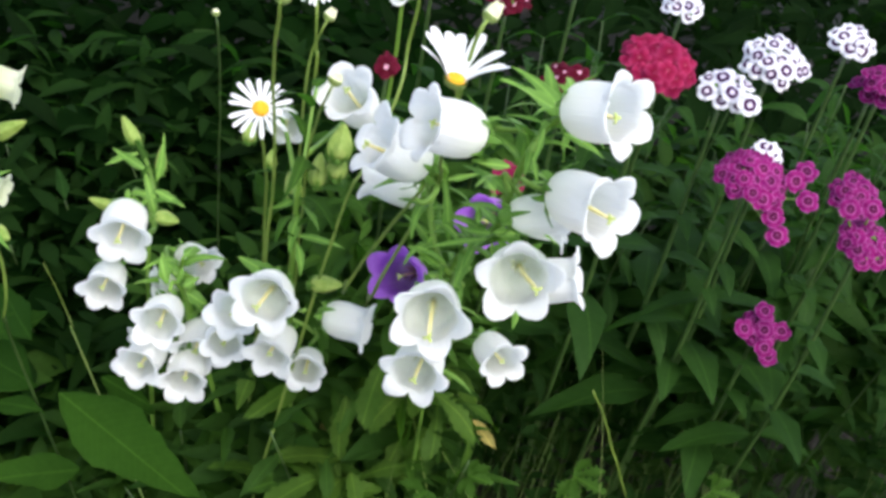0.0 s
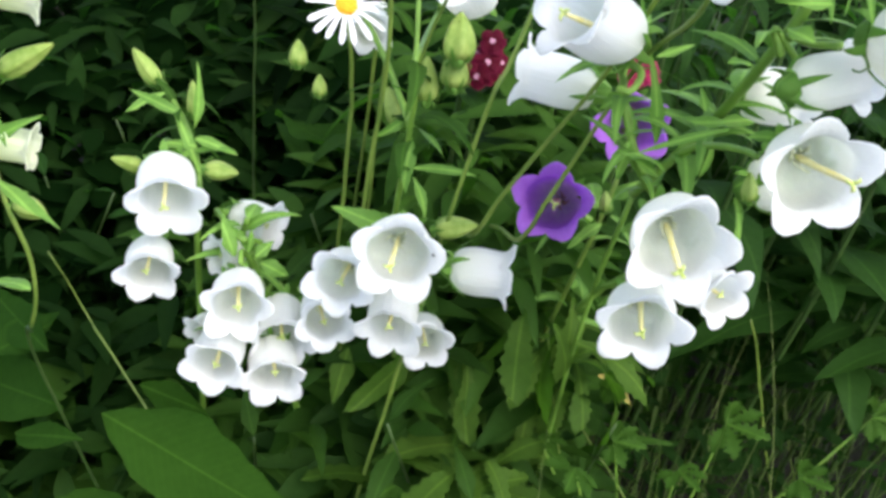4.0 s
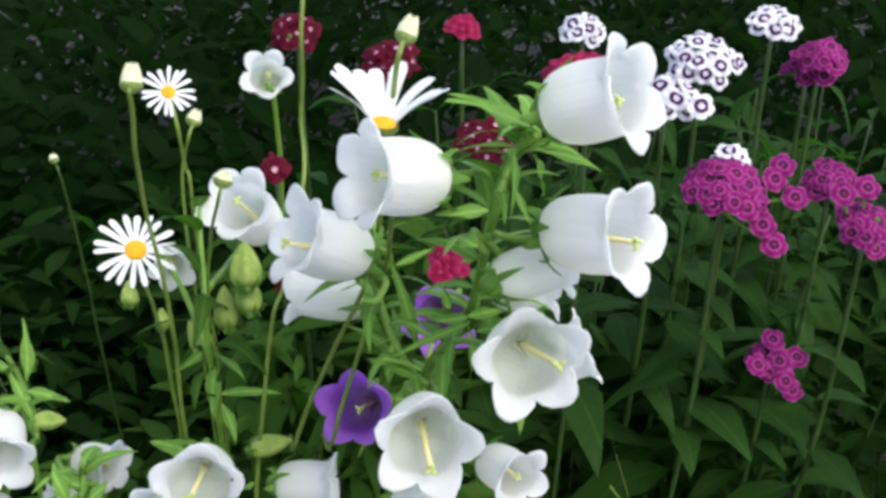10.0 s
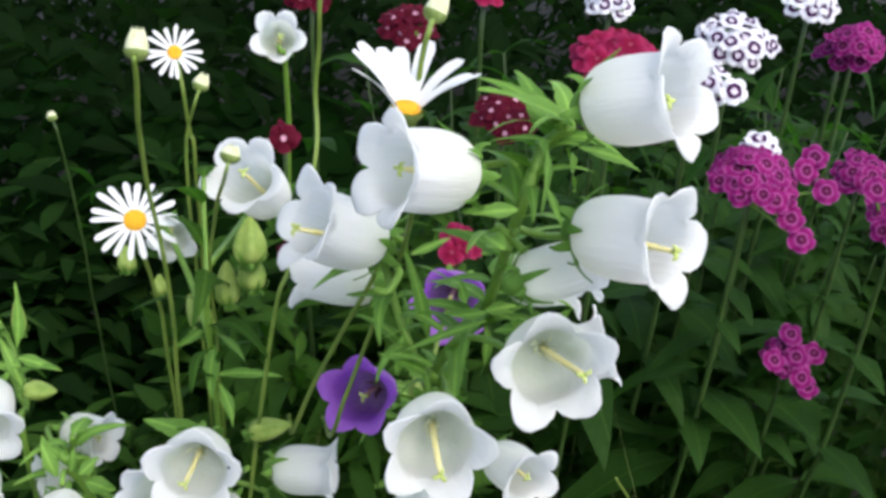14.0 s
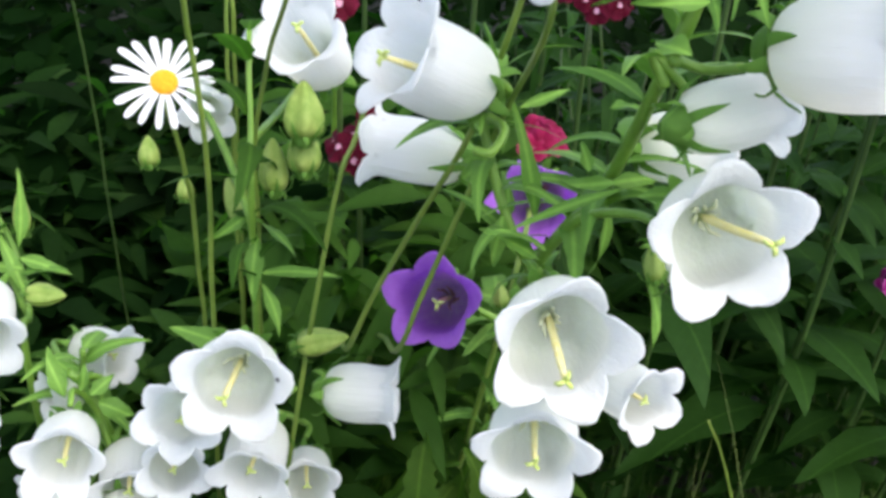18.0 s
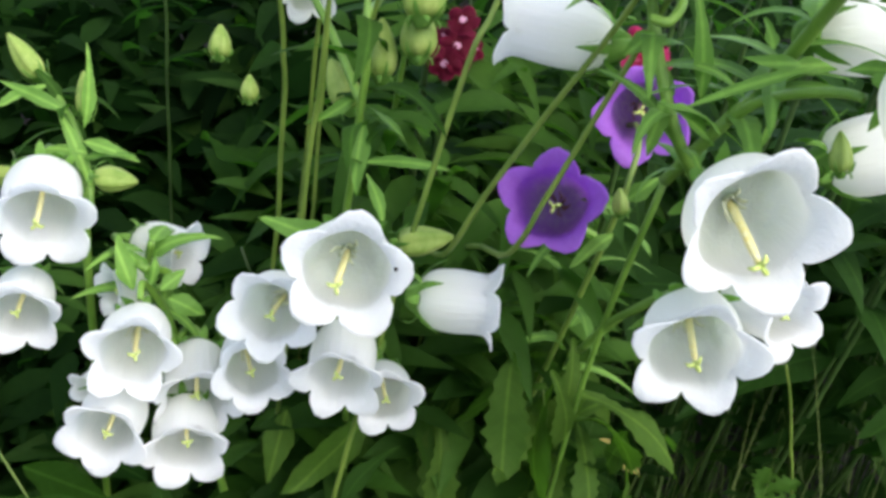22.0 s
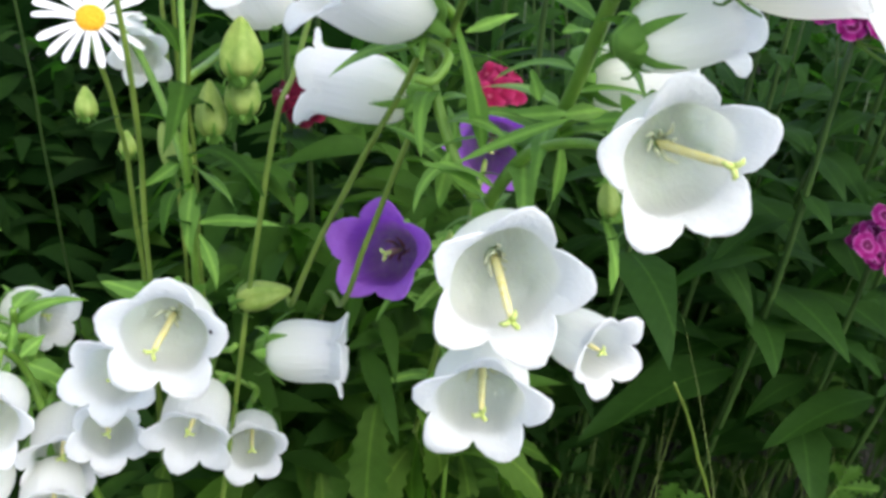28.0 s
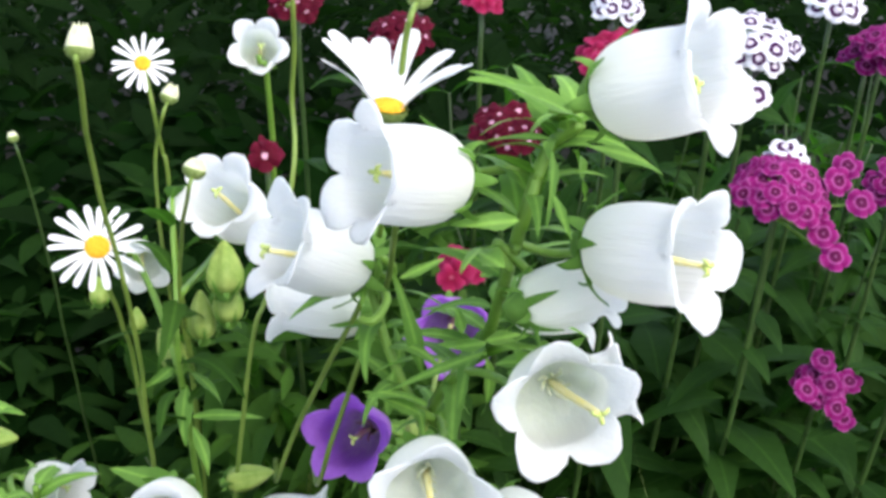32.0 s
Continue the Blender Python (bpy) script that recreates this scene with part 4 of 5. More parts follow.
stalk(left_plant, "pedicel", [(-0.1447, 0.7175, 0.4076), (-0.1457, 0.7300, 0.4074), (-0.1303, 0.7206, 0.4189), (-0.1145, 0.7021, 0.4249)], 0.0015, 0.0018)
bracts_along(left_plant, [(-0.1410, 0.7722, 0.4881), (-0.1255, 0.7495, 0.4760), (-0.1174, 0.7326, 0.4601)], 9, 6, 0.028, 0.008, LEAF)
stalk(small_plant, "stem", [(0.0133, 0.6237, 0.4543), (0.0027, 0.6548, 0.4114), (0.0205, 0.7109, 0.2089), (0.0200, 0.7500, 0.0000)], 0.0014, 0.002)
stalk(purple_plant, "stem", [(0.1408, 0.7219, 0.5088), (0.1468, 0.7408, 0.4889), (0.1133, 0.6412, 0.4934), (0.0991, 0.7302, 0.2094), (0.1000, 0.7800, 0.0000)], 0.0014, 0.0014)
stalk(purple_plant, "pedicel", [(0.0802, 0.6471, 0.4822), (0.0835, 0.6579, 0.4765), (0.1002, 0.6658, 0.4684), (0.1135, 0.6628, 0.4620)], 0.0015, 0.0018)
bracts_along(purple_plant, [(0.1135, 0.6626, 0.4723), (0.1135, 0.6745, 0.3688)], 8, 8, 0.05, 0.012)
bracts_along(cluster_plant, [(-0.0854, 0.6894, 0.4386), (-0.0875, 0.6978, 0.4136), (-0.0741, 0.6784, 0.3947)], 10, 9, 0.03, 0.008)
stalk(bud_plant, "stem", [(-0.0025, 0.6694, 0.6015), (-0.0028, 0.6513, 0.5596), (-0.0030, 0.6403, 0.5283), (0.0016, 0.7343, 0.2897), (0.0000, 0.7500, 0.1500), (0.0000, 0.7600, 0.0000)], 0.0012, 0.0022)
bracts_along(bud_plant, [(-0.0025, 0.6694, 0.6015), (-0.0028, 0.6513, 0.5596), (-0.0030, 0.6403, 0.5283), (0.0002, 0.6294, 0.4986)], 12, 7, 0.036, 0.011, LEAF)
stalk(bud_plant, "pedicel", [(0.0195, 0.7241, 0.5639), (0.0201, 0.7332, 0.5550), (0.0089, 0.6964, 0.5550), (-0.0028, 0.6513, 0.5596)], 0.0015, 0.0018)
stalk(bud_plant, "pedicel", [(-0.0263, 0.6939, 0.5649), (-0.0273, 0.7068, 0.5649), (-0.0157, 0.6793, 0.5488), (-0.0030, 0.6403, 0.5283)], 0.0015, 0.0018)
stalk(back_plant, "stem", [(0.0431, 0.7828, 0.6419), (0.0491, 0.8049, 0.5895), (0.0493, 0.9409, 0.1811), (0.0500, 0.9300, 0.0000)], 0.0015, 0.002)
stalk(edge_plant, "stem", [(-0.2037, 0.6277, 0.6005), (-0.2090, 0.6246, 0.5480), (-0.1980, 0.6049, 0.5034), (-0.1885, 0.6031, 0.4692), (-0.1881, 0.6082, 0.4380), (-0.1943, 0.6190, 0.4113)], 0.0013, 0.001)
stalk(edge_plant, "lower_stem", [(-0.1943, 0.6190, 0.4113), (-0.2031, 0.6696, 0.3388), (-0.14, 0.74, 0.0)], 0.0009, 0.0009, LEAFSTEM)

flower_bud(left_plant, (-0.1097, 0.6984, 0.4664), (-0.0908, 0.6933, 0.4671), 0.0128)
flower_bud(left_plant, (-0.1469, 0.7257, 0.4505), (-0.1637, 0.7166, 0.4612), 0.0102)
flower_bud(left_plant, (-0.1409, 0.7705, 0.4843), (-0.1570, 0.7833, 0.5020), 0.0129)
flower_bud(left_plant, (-0.1185, 0.7524, 0.4727), (-0.1201, 0.7621, 0.4926), 0.0097)
flower_bud(cluster_plant, (0.0139, 0.6263, 0.4744), (0.0363, 0.6229, 0.4801), 0.0139)
flower_bud(bud_plant, (0.0190, 0.6521, 0.5592), (0.0200, 0.6644, 0.5818), 0.0192)
flower_bud(bud_plant, (0.0202, 0.6564, 0.5423), (0.0201, 0.6659, 0.5625), 0.0164)
flower_bud(bud_plant, (0.0074, 0.6627, 0.5311), (0.0069, 0.6732, 0.5531), 0.0150)
flower_bud(bud_plant, (-0.0043, 0.6597, 0.5179), (-0.0133, 0.6704, 0.5356), 0.0150)
flower_bud(bud_plant, (-0.0565, 0.7848, 0.4956), (-0.0564, 0.7924, 0.5111), 0.0131)
flower_bud(bud_plant, (-0.0396, 0.8153, 0.4617), (-0.0397, 0.8220, 0.4754), 0.0112)
flower_bud(purple_plant, (0.1014, 0.6142, 0.4961), (0.1008, 0.6193, 0.5062), 0.0077)
flower_bud(right_plant, (0.1263, 0.5201, 0.5578), (0.1259, 0.5260, 0.5695), 0.0081)
flower_bud(edge_plant, (-0.1904, 0.5949, 0.5653), (-0.1667, 0.5903, 0.5818), 0.0118)
flower_bud(edge_plant, (-0.1858, 0.5791, 0.5105), (-0.1713, 0.5710, 0.5090), 0.0114)
flower_bud(edge_plant, (-0.2215, 0.5903, 0.3971), (-0.2064, 0.5806, 0.4204), 0.0141)

leaf_on(right_plant, (0.1282, 0.4878, 0.6857), (0.1009, 0.4817, 0.7067), 0.0102)
leaf_on(right_plant, (0.1339, 0.4869, 0.6873), (0.1367, 0.4825, 0.7053), 0.0078)
leaf_on(right_plant, (0.1225, 0.4964, 0.6749), (0.1199, 0.4768, 0.6609), 0.0040)
leaf_on(right_plant, (0.1346, 0.5098, 0.6697), (0.1403, 0.5092, 0.6531), 0.0126)
leaf_on(right_plant, (0.1301, 0.4849, 0.6787), (0.1525, 0.4770, 0.6765), 0.0047)
leaf_on(right_plant, (0.1209, 0.4893, 0.6797), (0.1020, 0.4957, 0.6834), 0.0031)
leaf_on(right_plant, (0.1067, 0.4725, 0.6615), (0.0882, 0.4688, 0.6632), 0.0059)
leaf_on(right_plant, (0.1007, 0.4660, 0.6500), (0.0943, 0.4806, 0.6522), 0.0078)
leaf_on(right_plant, (0.1160, 0.4724, 0.6693), (0.1206, 0.4646, 0.6578), 0.0031)
leaf_on(right_plant, (0.1115, 0.5119, 0.5924), (0.1274, 0.5029, 0.5990), 0.0055)
leaf_on(right_plant, (0.1137, 0.5298, 0.5874), (0.0761, 0.5332, 0.5749), 0.0043)
leaf_on(right_plant, (0.1162, 0.5415, 0.5848), (0.0982, 0.5368, 0.5858), 0.0054)
leaf_on(right_plant, (0.1176, 0.5497, 0.5810), (0.1337, 0.5471, 0.5850), 0.0066)
leaf_on(right_plant, (0.1188, 0.5562, 0.5737), (0.1318, 0.5632, 0.5312), 0.0075)
leaf_on(right_plant, (0.1077, 0.5452, 0.5874), (0.1063, 0.5503, 0.5969), 0.0054)
leaf_on(right_plant, (0.0948, 0.5582, 0.5635), (0.0870, 0.5507, 0.6076), 0.0072)
leaf_on(right_plant, (0.0930, 0.5374, 0.5620), (0.0744, 0.5307, 0.5802), 0.0061)
leaf_on(right_plant, (0.0911, 0.5362, 0.5587), (0.0743, 0.5293, 0.5770), 0.0082)
leaf_on(right_plant, (0.1426, 0.5625, 0.5367), (0.1516, 0.5495, 0.5155), 0.0081)
leaf_on(right_plant, (0.1154, 0.5529, 0.6073), (0.1259, 0.5515, 0.6104), 0.0065)
leaf_on(right_plant, (0.0859, 0.5601, 0.6051), (0.1038, 0.5601, 0.6124), 0.0043)
leaf_on(right_plant, (0.0838, 0.5618, 0.5642), (0.0795, 0.5548, 0.5468), 0.0075)
leaf_on(right_plant, (0.0779, 0.5673, 0.5842), (0.0686, 0.5665, 0.5767), 0.0074)
leaf_on(cluster_plant, (-0.0047, 0.6332, 0.4677), (-0.0394, 0.6439, 0.4772), 0.0132)
leaf_on(cluster_plant, (-0.0827, 0.6677, 0.4308), (-0.0969, 0.6791, 0.4490), 0.0109)
leaf_on(cluster_plant, (-0.0764, 0.6640, 0.4253), (-0.0603, 0.6596, 0.4199), 0.0109)
leaf_on(cluster_plant, (-0.0796, 0.6659, 0.4281), (-0.0697, 0.6698, 0.4370), 0.0083)
leaf_on(cluster_plant, (-0.0913, 0.6656, 0.4281), (-0.0990, 0.6679, 0.4512), 0.0097)
leaf_on(cluster_plant, (-0.0842, 0.6656, 0.4311), (-0.0800, 0.6703, 0.4428), 0.0058)
leaf_on(left_plant, (-0.1173, 0.7301, 0.4696), (-0.0949, 0.7147, 0.4717), 0.0078)
leaf_on(left_plant, (-0.1158, 0.7277, 0.4650), (-0.1387, 0.7322, 0.4682), 0.0078)
leaf_on(left_plant, (-0.1244, 0.7383, 0.4800), (-0.1540, 0.7399, 0.4961), 0.0078)
leaf_on(left_plant, (-0.1175, 0.7324, 0.4744), (-0.1095, 0.7379, 0.5113), 0.0078)
leaf_on(left_plant, (-0.1357, 0.7501, 0.4886), (-0.1558, 0.7335, 0.4874), 0.0078)
leaf_on(left_plant, (-0.1138, 0.7208, 0.4510), (-0.1267, 0.7359, 0.4887), 0.0078)
leaf_on(left_plant, (-0.1170, 0.7267, 0.4625), (-0.0976, 0.7166, 0.4748), 0.0078)
leaf_on(bud_plant, (-0.0019, 0.6473, 0.5254), (0.0183, 0.6300, 0.5224), 0.0076)
leaf_on(bud_plant, (-0.0011, 0.6442, 0.5193), (-0.0065, 0.6259, 0.4981), 0.0090)
leaf_on(bud_plant, (0.0006, 0.6373, 0.5049), (0.0288, 0.6237, 0.5151), 0.0067)
leaf_on(bud_plant, (0.0003, 0.6354, 0.5007), (0.0106, 0.6171, 0.4891), 0.0076)
leaf_on(bud_plant, (-0.0029, 0.6494, 0.5295), (-0.0208, 0.6385, 0.5175), 0.0058)
leaf_on(edge_plant, (-0.1994, 0.5832, 0.5330), (-0.1793, 0.5630, 0.5610), 0.0083)
leaf_on(edge_plant, (-0.1894, 0.5685, 0.5268), (-0.1667, 0.5367, 0.5318), 0.0073)
leaf_on(edge_plant, (-0.2058, 0.6068, 0.5586), (-0.1851, 0.5681, 0.5582), 0.0088)
leaf_on(edge_plant, (-0.2037, 0.5966, 0.5463), (-0.2036, 0.5559, 0.5844), 0.0073)
leaf_on(edge_plant, (-0.1720, 0.5321, 0.4966), (-0.1957, 0.5512, 0.4948), 0.0108)
leaf_on(purple_plant, (0.1109, 0.6320, 0.4948), (0.1190, 0.6259, 0.5084), 0.0085)
leaf_on(purple_plant, (0.1088, 0.6303, 0.4903), (0.0923, 0.6281, 0.4979), 0.0085)
leaf_on(purple_plant, (0.1102, 0.6279, 0.4862), (0.1205, 0.6132, 0.4836), 0.0085)
leaf_on(purple_plant, (0.1059, 0.6267, 0.4812), (0.0869, 0.6181, 0.4739), 0.0085)

daisy_a = daisy((-0.0379, 0.6739, 0.5783), (0.0725, -0.7304, 0.6792), 0.0225, 18, 0.12)
daisy_b = daisy((-0.0157, 0.7447, 0.6476), (0.0407, -0.8450, 0.5332), 0.0157, 17, 0.2)
daisy_c = daisy((0.0755, 0.5188, 0.6834), (0.0988, -0.1186, 0.9880), 0.0319, 13, 0.85)
stalk(daisy_a, "stem", [(-0.0384, 0.6767, 0.5716), (-0.0359, 0.6686, 0.5637), (-0.0313, 0.6812, 0.5329), (-0.0292, 0.6933, 0.4993), (-0.0252, 0.7517, 0.3031), (-0.0175, 0.8014, 0.1200), (-0.0175, 0.8314, 0.0000)], 0.0010, 0.0013)
stalk(daisy_b, "stem", [(-0.0157, 0.7447, 0.6476), (-0.0123, 0.7372, 0.6258), (-0.0104, 0.7485, 0.5983), (-0.0087, 0.7543, 0.5706), (-0.0067, 0.8416, 0.3351), (-0.0016, 0.9047, 0.1200), (-0.0016, 0.9347, 0.0000)], 0.0010, 0.0012)
stalk(daisy_c, "stem", [(0.0752, 0.5150, 0.6805), (0.0780, 0.5190, 0.6703), (0.0748, 0.5006, 0.6490), (0.0819, 0.5650, 0.6010), (0.0726, 0.5795, 0.5597), (0.0610, 0.5925, 0.5129), (0.0559, 0.6103, 0.4801), (0.0579, 0.6942, 0.4321), (0.0595, 0.7584, 0.3115), (0.0600, 0.7642, 0.0000)], 0.0010, 0.0013)
bud_a = daisy_bud((-0.0217, 0.5723, 0.6923), (0.1024, 0.4018, 0.9100), 0.0048, 0.9)
stalk(bud_a, "stem", [(-0.0219, 0.5716, 0.6904), (-0.0226, 0.5697, 0.6852), (-0.0252, 0.6051, 0.6282), (-0.0203, 0.6244, 0.5700), (-0.0214, 0.6499, 0.4960), (-0.0242, 0.6997, 0.3064), (-0.0223, 0.7548, 0.1200), (-0.0223, 0.7848, 0.0000)], 0.0010, 0.0012)
bud_b = daisy_bud((0.0120, 0.5973, 0.6396), (0.3287, 0.3386, 0.8817), 0.0046, 0.2)
stalk(bud_b, "stem", [(0.0114, 0.5967, 0.6378), (0.0094, 0.5911, 0.6331), (0.0036, 0.6206, 0.6028), (-0.0011, 0.6484, 0.5564), (-0.0001, 0.6693, 0.4964), (0.0004, 0.7265, 0.3009), (0.0037, 0.7743, 0.1200), (0.0037, 0.8043, 0.0000)], 0.0008, 0.001)
bud_c = daisy_bud((0.0881, 0.5350, 0.7147), (0.4254, 0.3036, 0.8525), 0.0045, 0.9)
stalk(bud_c, "stem", [(0.0872, 0.5341, 0.7130), (0.0827, 0.5195, 0.7115), (0.0811, 0.5238, 0.6989), (0.0810, 0.5400, 0.6607), (0.0765, 0.5847, 0.5905), (0.0604, 0.6023, 0.5444), (0.0465, 0.6209, 0.5008), (0.0378, 0.6406, 0.4628), (0.0396, 0.7244, 0.4148), (0.0410, 0.7875, 0.2950), (0.0422, 0.7929, 0.0000)], 0.0010, 0.0013)
bud_d = daisy_bud((-0.0017, 0.7055, 0.6404), (0.3971, 0.3144, 0.8623), 0.0043, 0.6)
stalk(bud_d, "stem", [(-0.0023, 0.7038, 0.6388), (-0.0050, 0.6948, 0.6340), (-0.0099, 0.7074, 0.6128), (-0.0120, 0.7066, 0.5795), (-0.0102, 0.7124, 0.5388), (-0.0070, 0.7609, 0.3198), (-0.0010, 0.7904, 0.1200), (-0.0010, 0.8204, 0.0000)], 0.0008, 0.001)
bud_e = daisy_bud((-0.0900, 0.7822, 0.6005), (-0.2655, 0.4550, 0.8500), 0.0030, 0.4)
stalk(bud_e, "stem", [(-0.0894, 0.7813, 0.5987), (-0.0872, 0.7770, 0.5926), (-0.0862, 0.7868, 0.5685), (-0.0842, 0.7984, 0.5295), (-0.0798, 0.8542, 0.3181), (-0.0706, 0.8975, 0.1200), (-0.0706, 0.9275, 0.0000)], 0.0007, 0.0007, LEAFSTEM)
tall_stalk = thing("flower_stalk", (0.0262, 0.6616, 0.0000), "slim green daisy stalk rising from the bed", "flower stalk")
stalk(tall_stalk, "stem", [(0.0557, 0.6242, 0.7246), (0.0539, 0.6231, 0.6954), (0.0526, 0.6364, 0.6552), (0.0500, 0.6222, 0.6231), (0.0376, 0.6165, 0.5761), (0.0268, 0.6165, 0.5360), (0.0017, 0.6472, 0.3242), (-0.0187, 0.6771, 0.1200), (-0.0187, 0.7071, 0.0000)], 0.0010, 0.0012)

sweet_william("magenta", (0.3177, 0.6925, 0.5875), 0.0249, 28, [(0.3578, 0.6856, 0.5727), (0.3553, 0.7001, 0.5894), (0.3358, 0.6821, 0.5575), (0.3407, 0.6748, 0.5467), (0.3478, 0.6943, 0.5826), (0.3336, 0.6900, 0.5666)])
sweet_william("magenta", (0.4197, 0.7356, 0.5680), 0.0172, 14, [(0.4145, 0.7310, 0.5600), (0.4219, 0.7252, 0.5480)])
sweet_william("magenta", (0.3793, 0.7163, 0.4426), 0.0148, 11, [(0.3613, 0.7100, 0.4418), (0.3820, 0.7068, 0.4283), (0.3786, 0.7240, 0.4528), (0.3972, 0.7210, 0.4382), (0.3799, 0.7148, 0.4403), (0.3883, 0.7077, 0.4201)])
sweet_william("magenta", (0.4455, 0.8091, 0.6387), 0.0174, 15, [(0.4486, 0.8025, 0.6263)])
sweet_william("magenta", (0.4085, 0.6721, 0.5593), 0.0207, 17, [(0.4048, 0.6818, 0.5770), (0.4045, 0.6660, 0.5475), (0.3879, 0.6807, 0.5745)])
sweet_william("magenta", (0.4470, 0.8270, 0.6262), 0.0176, 10, [(0.4449, 0.8096, 0.6175)])
sweet_william("white", (0.3401, 0.7837, 0.6479), 0.0248, 27, [])
sweet_william("white", (0.2901, 0.7285, 0.6345), 0.0184, 14, [(0.3012, 0.7105, 0.6276)])
sweet_william("white", (0.2774, 0.8553, 0.6565), 0.0149, 13, [])
sweet_william("white", (0.4082, 0.8169, 0.6628), 0.0153, 14, [])
sweet_william("white", (0.3309, 0.7137, 0.5942), 0.0087, 8, [])
sweet_william("crimson", (0.2276, 0.7001, 0.6562), 0.0251, 36, [])
sweet_william("wine", (0.1838, 0.7748, 0.6009), 0.0193, 20, [])
sweet_william("wine", (0.1303, 0.8309, 0.6463), 0.0177, 17, [])
sweet_william("wine", (0.0713, 0.8885, 0.6571), 0.0149, 13, [])
sweet_william("wine", (0.0433, 0.7511, 0.5974), 0.0062, 5, [])
sweet_william("wine", (0.0560, 0.7574, 0.5195), 0.0145, 18, [(0.0578, 0.7558, 0.5172), (0.0604, 0.7611, 0.5290)])
sweet_william("crimson", (0.1930, 0.8843, 0.6542), 0.0093, 7, [])
sweet_william("crimson", (0.1492, 0.7304, 0.5338), 0.0094, 10, [(0.1411, 0.7277, 0.5245)])

dock_plant = thing("dock_plant", (-0.16, 0.62, 0), "low dock plant with long broad green leaves", "leafy plant")
leaf_on(dock_plant, (-0.1692, 0.6637, 0.3123), (-0.0538, 0.6214, 0.2591), 0.0583, DOCK)
leaf_on(dock_plant, (-0.2328, 0.7084, 0.2529), (-0.1869, 0.6669, 0.2923), 0.0238, DOCK)
leaf_on(dock_plant, (-0.2035, 0.7099, 0.2777), (-0.2962, 0.7870, 0.2482), 0.0486, DOCK)
leaf_on(dock_plant, (-0.0107, 0.7193, 0.2738), (-0.0693, 0.6885, 0.2488), 0.0502, DOCK)
leaf_on(dock_plant, (-0.1594, 0.6880, 0.2090), (-0.2271, 0.6616, 0.2122), 0.0369, DOCK)
leaf_on(dock_plant, (-0.2512, 0.7366, 0.2989), (-0.2091, 0.7688, 0.3071), 0.0274, DOCK)
leaf_on(dock_plant, (-0.2111, 0.7258, 0.3102), (-0.2673, 0.7994, 0.3127), 0.0317, DOCK)
leaf_on(dock_plant, (0.0023, 0.8541, 0.3893), (-0.0686, 0.9295, 0.4008), 0.0654, DOCK)
leaf_on(dock_plant, (-0.1551, 0.7325, 0.2772), (-0.1042, 0.7264, 0.2547), 0.0235, DOCK)
leaf_on(dock_plant, (-0.0897, 0.7328, 0.2647), (-0.1314, 0.7862, 0.2512), 0.0202, DOCK)
low_bellflower = thing("bellflower_rosette", (0.10, 0.68, 0), "low rosette of toothed bellflower leaves", "leafy plant")
leaf_on(low_bellflower, (0.2076, 0.8239, 0.3556), (0.1241, 0.7588, 0.3174), 0.0216, ROSETTE)
leaf_on(low_bellflower, (0.1438, 0.7576, 0.3586), (0.1030, 0.6768, 0.3179), 0.0227, ROSETTE)
leaf_on(low_bellflower, (0.1351, 0.7075, 0.3603), (0.1738, 0.7123, 0.3189), 0.0181, ROSETTE)
leaf_on(low_bellflower, (0.1220, 0.7299, 0.3596), (0.0831, 0.7445, 0.3177), 0.0173, ROSETTE)
leaf_on(low_bellflower, (0.1117, 0.7172, 0.3600), (0.1290, 0.7000, 0.3189), 0.0151, ROSETTE)
leaf_on(low_bellflower, (0.0883, 0.7280, 0.3598), (0.0696, 0.6991, 0.3191), 0.0171, ROSETTE)
leaf_on(low_bellflower, (0.1849, 0.7607, 0.3583), (0.1640, 0.8319, 0.3146), 0.0165, ROSETTE)
leaf_on(low_bellflower, (0.1640, 0.7328, 0.3594), (0.2196, 0.7765, 0.3166), 0.0139, ROSETTE)
leaf_on(low_bellflower, (0.0658, 0.6824, 0.3604), (0.0534, 0.6790, 0.3188), 0.0141, ROSETTE)
leaf_on(low_bellflower, (0.0158, 0.6610, 0.3605), (-0.0195, 0.6437, 0.3272), 0.0239, ROSETTE)
leaf_on(low_bellflower, (-0.0212, 0.6685, 0.3612), (-0.0298, 0.6524, 0.3299), 0.0159, ROSETTE)
leaf_on(low_bellflower, (0.0945, 0.7534, 0.3590), (0.1796, 0.9012, 0.3116), 0.0158, ROSETTE)
leaf_on(low_bellflower, (0.1678, 0.7206, 0.2978), (0.1897, 0.7016, 0.2868), 0.0166, DRY)
leaf_on(low_bellflower, (0.0378, 0.6962, 0.2956), (0.0465, 0.6816, 0.2827), 0.0120, DRY)
rosette(low_bellflower, (0.0796, 0.6353, 0.2844), 14, 0.056, 0.021, ROSETTE, 21)
rosette(low_bellflower, (0.0300, 0.6381, 0.2566), 12, 0.056, 0.021, ROSETTE, 23)
rosette(low_bellflower, (0.0596, 0.6002, 0.2944), 10, 0.056, 0.021, ROSETTE, 27)
rosette(low_bellflower, (0.0920, 0.6480, 0.3900), 14, 0.058, 0.021, ROSETTE, 28, (-62, 5))
rosette(low_bellflower, (0.1350, 0.6750, 0.3500), 10, 0.050, 0.018, ROSETTE, 29, (-62, 0))
rosette(low_bellflower, (0.0600, 0.6800, 0.3600), 10, 0.052, 0.019, ROSETTE, 30, (-65, -5))
buttercup_plant = thing("buttercup_plant", (0.25, 0.72, 0), "low buttercup plant with deeply cut green leaves", "leafy plant")
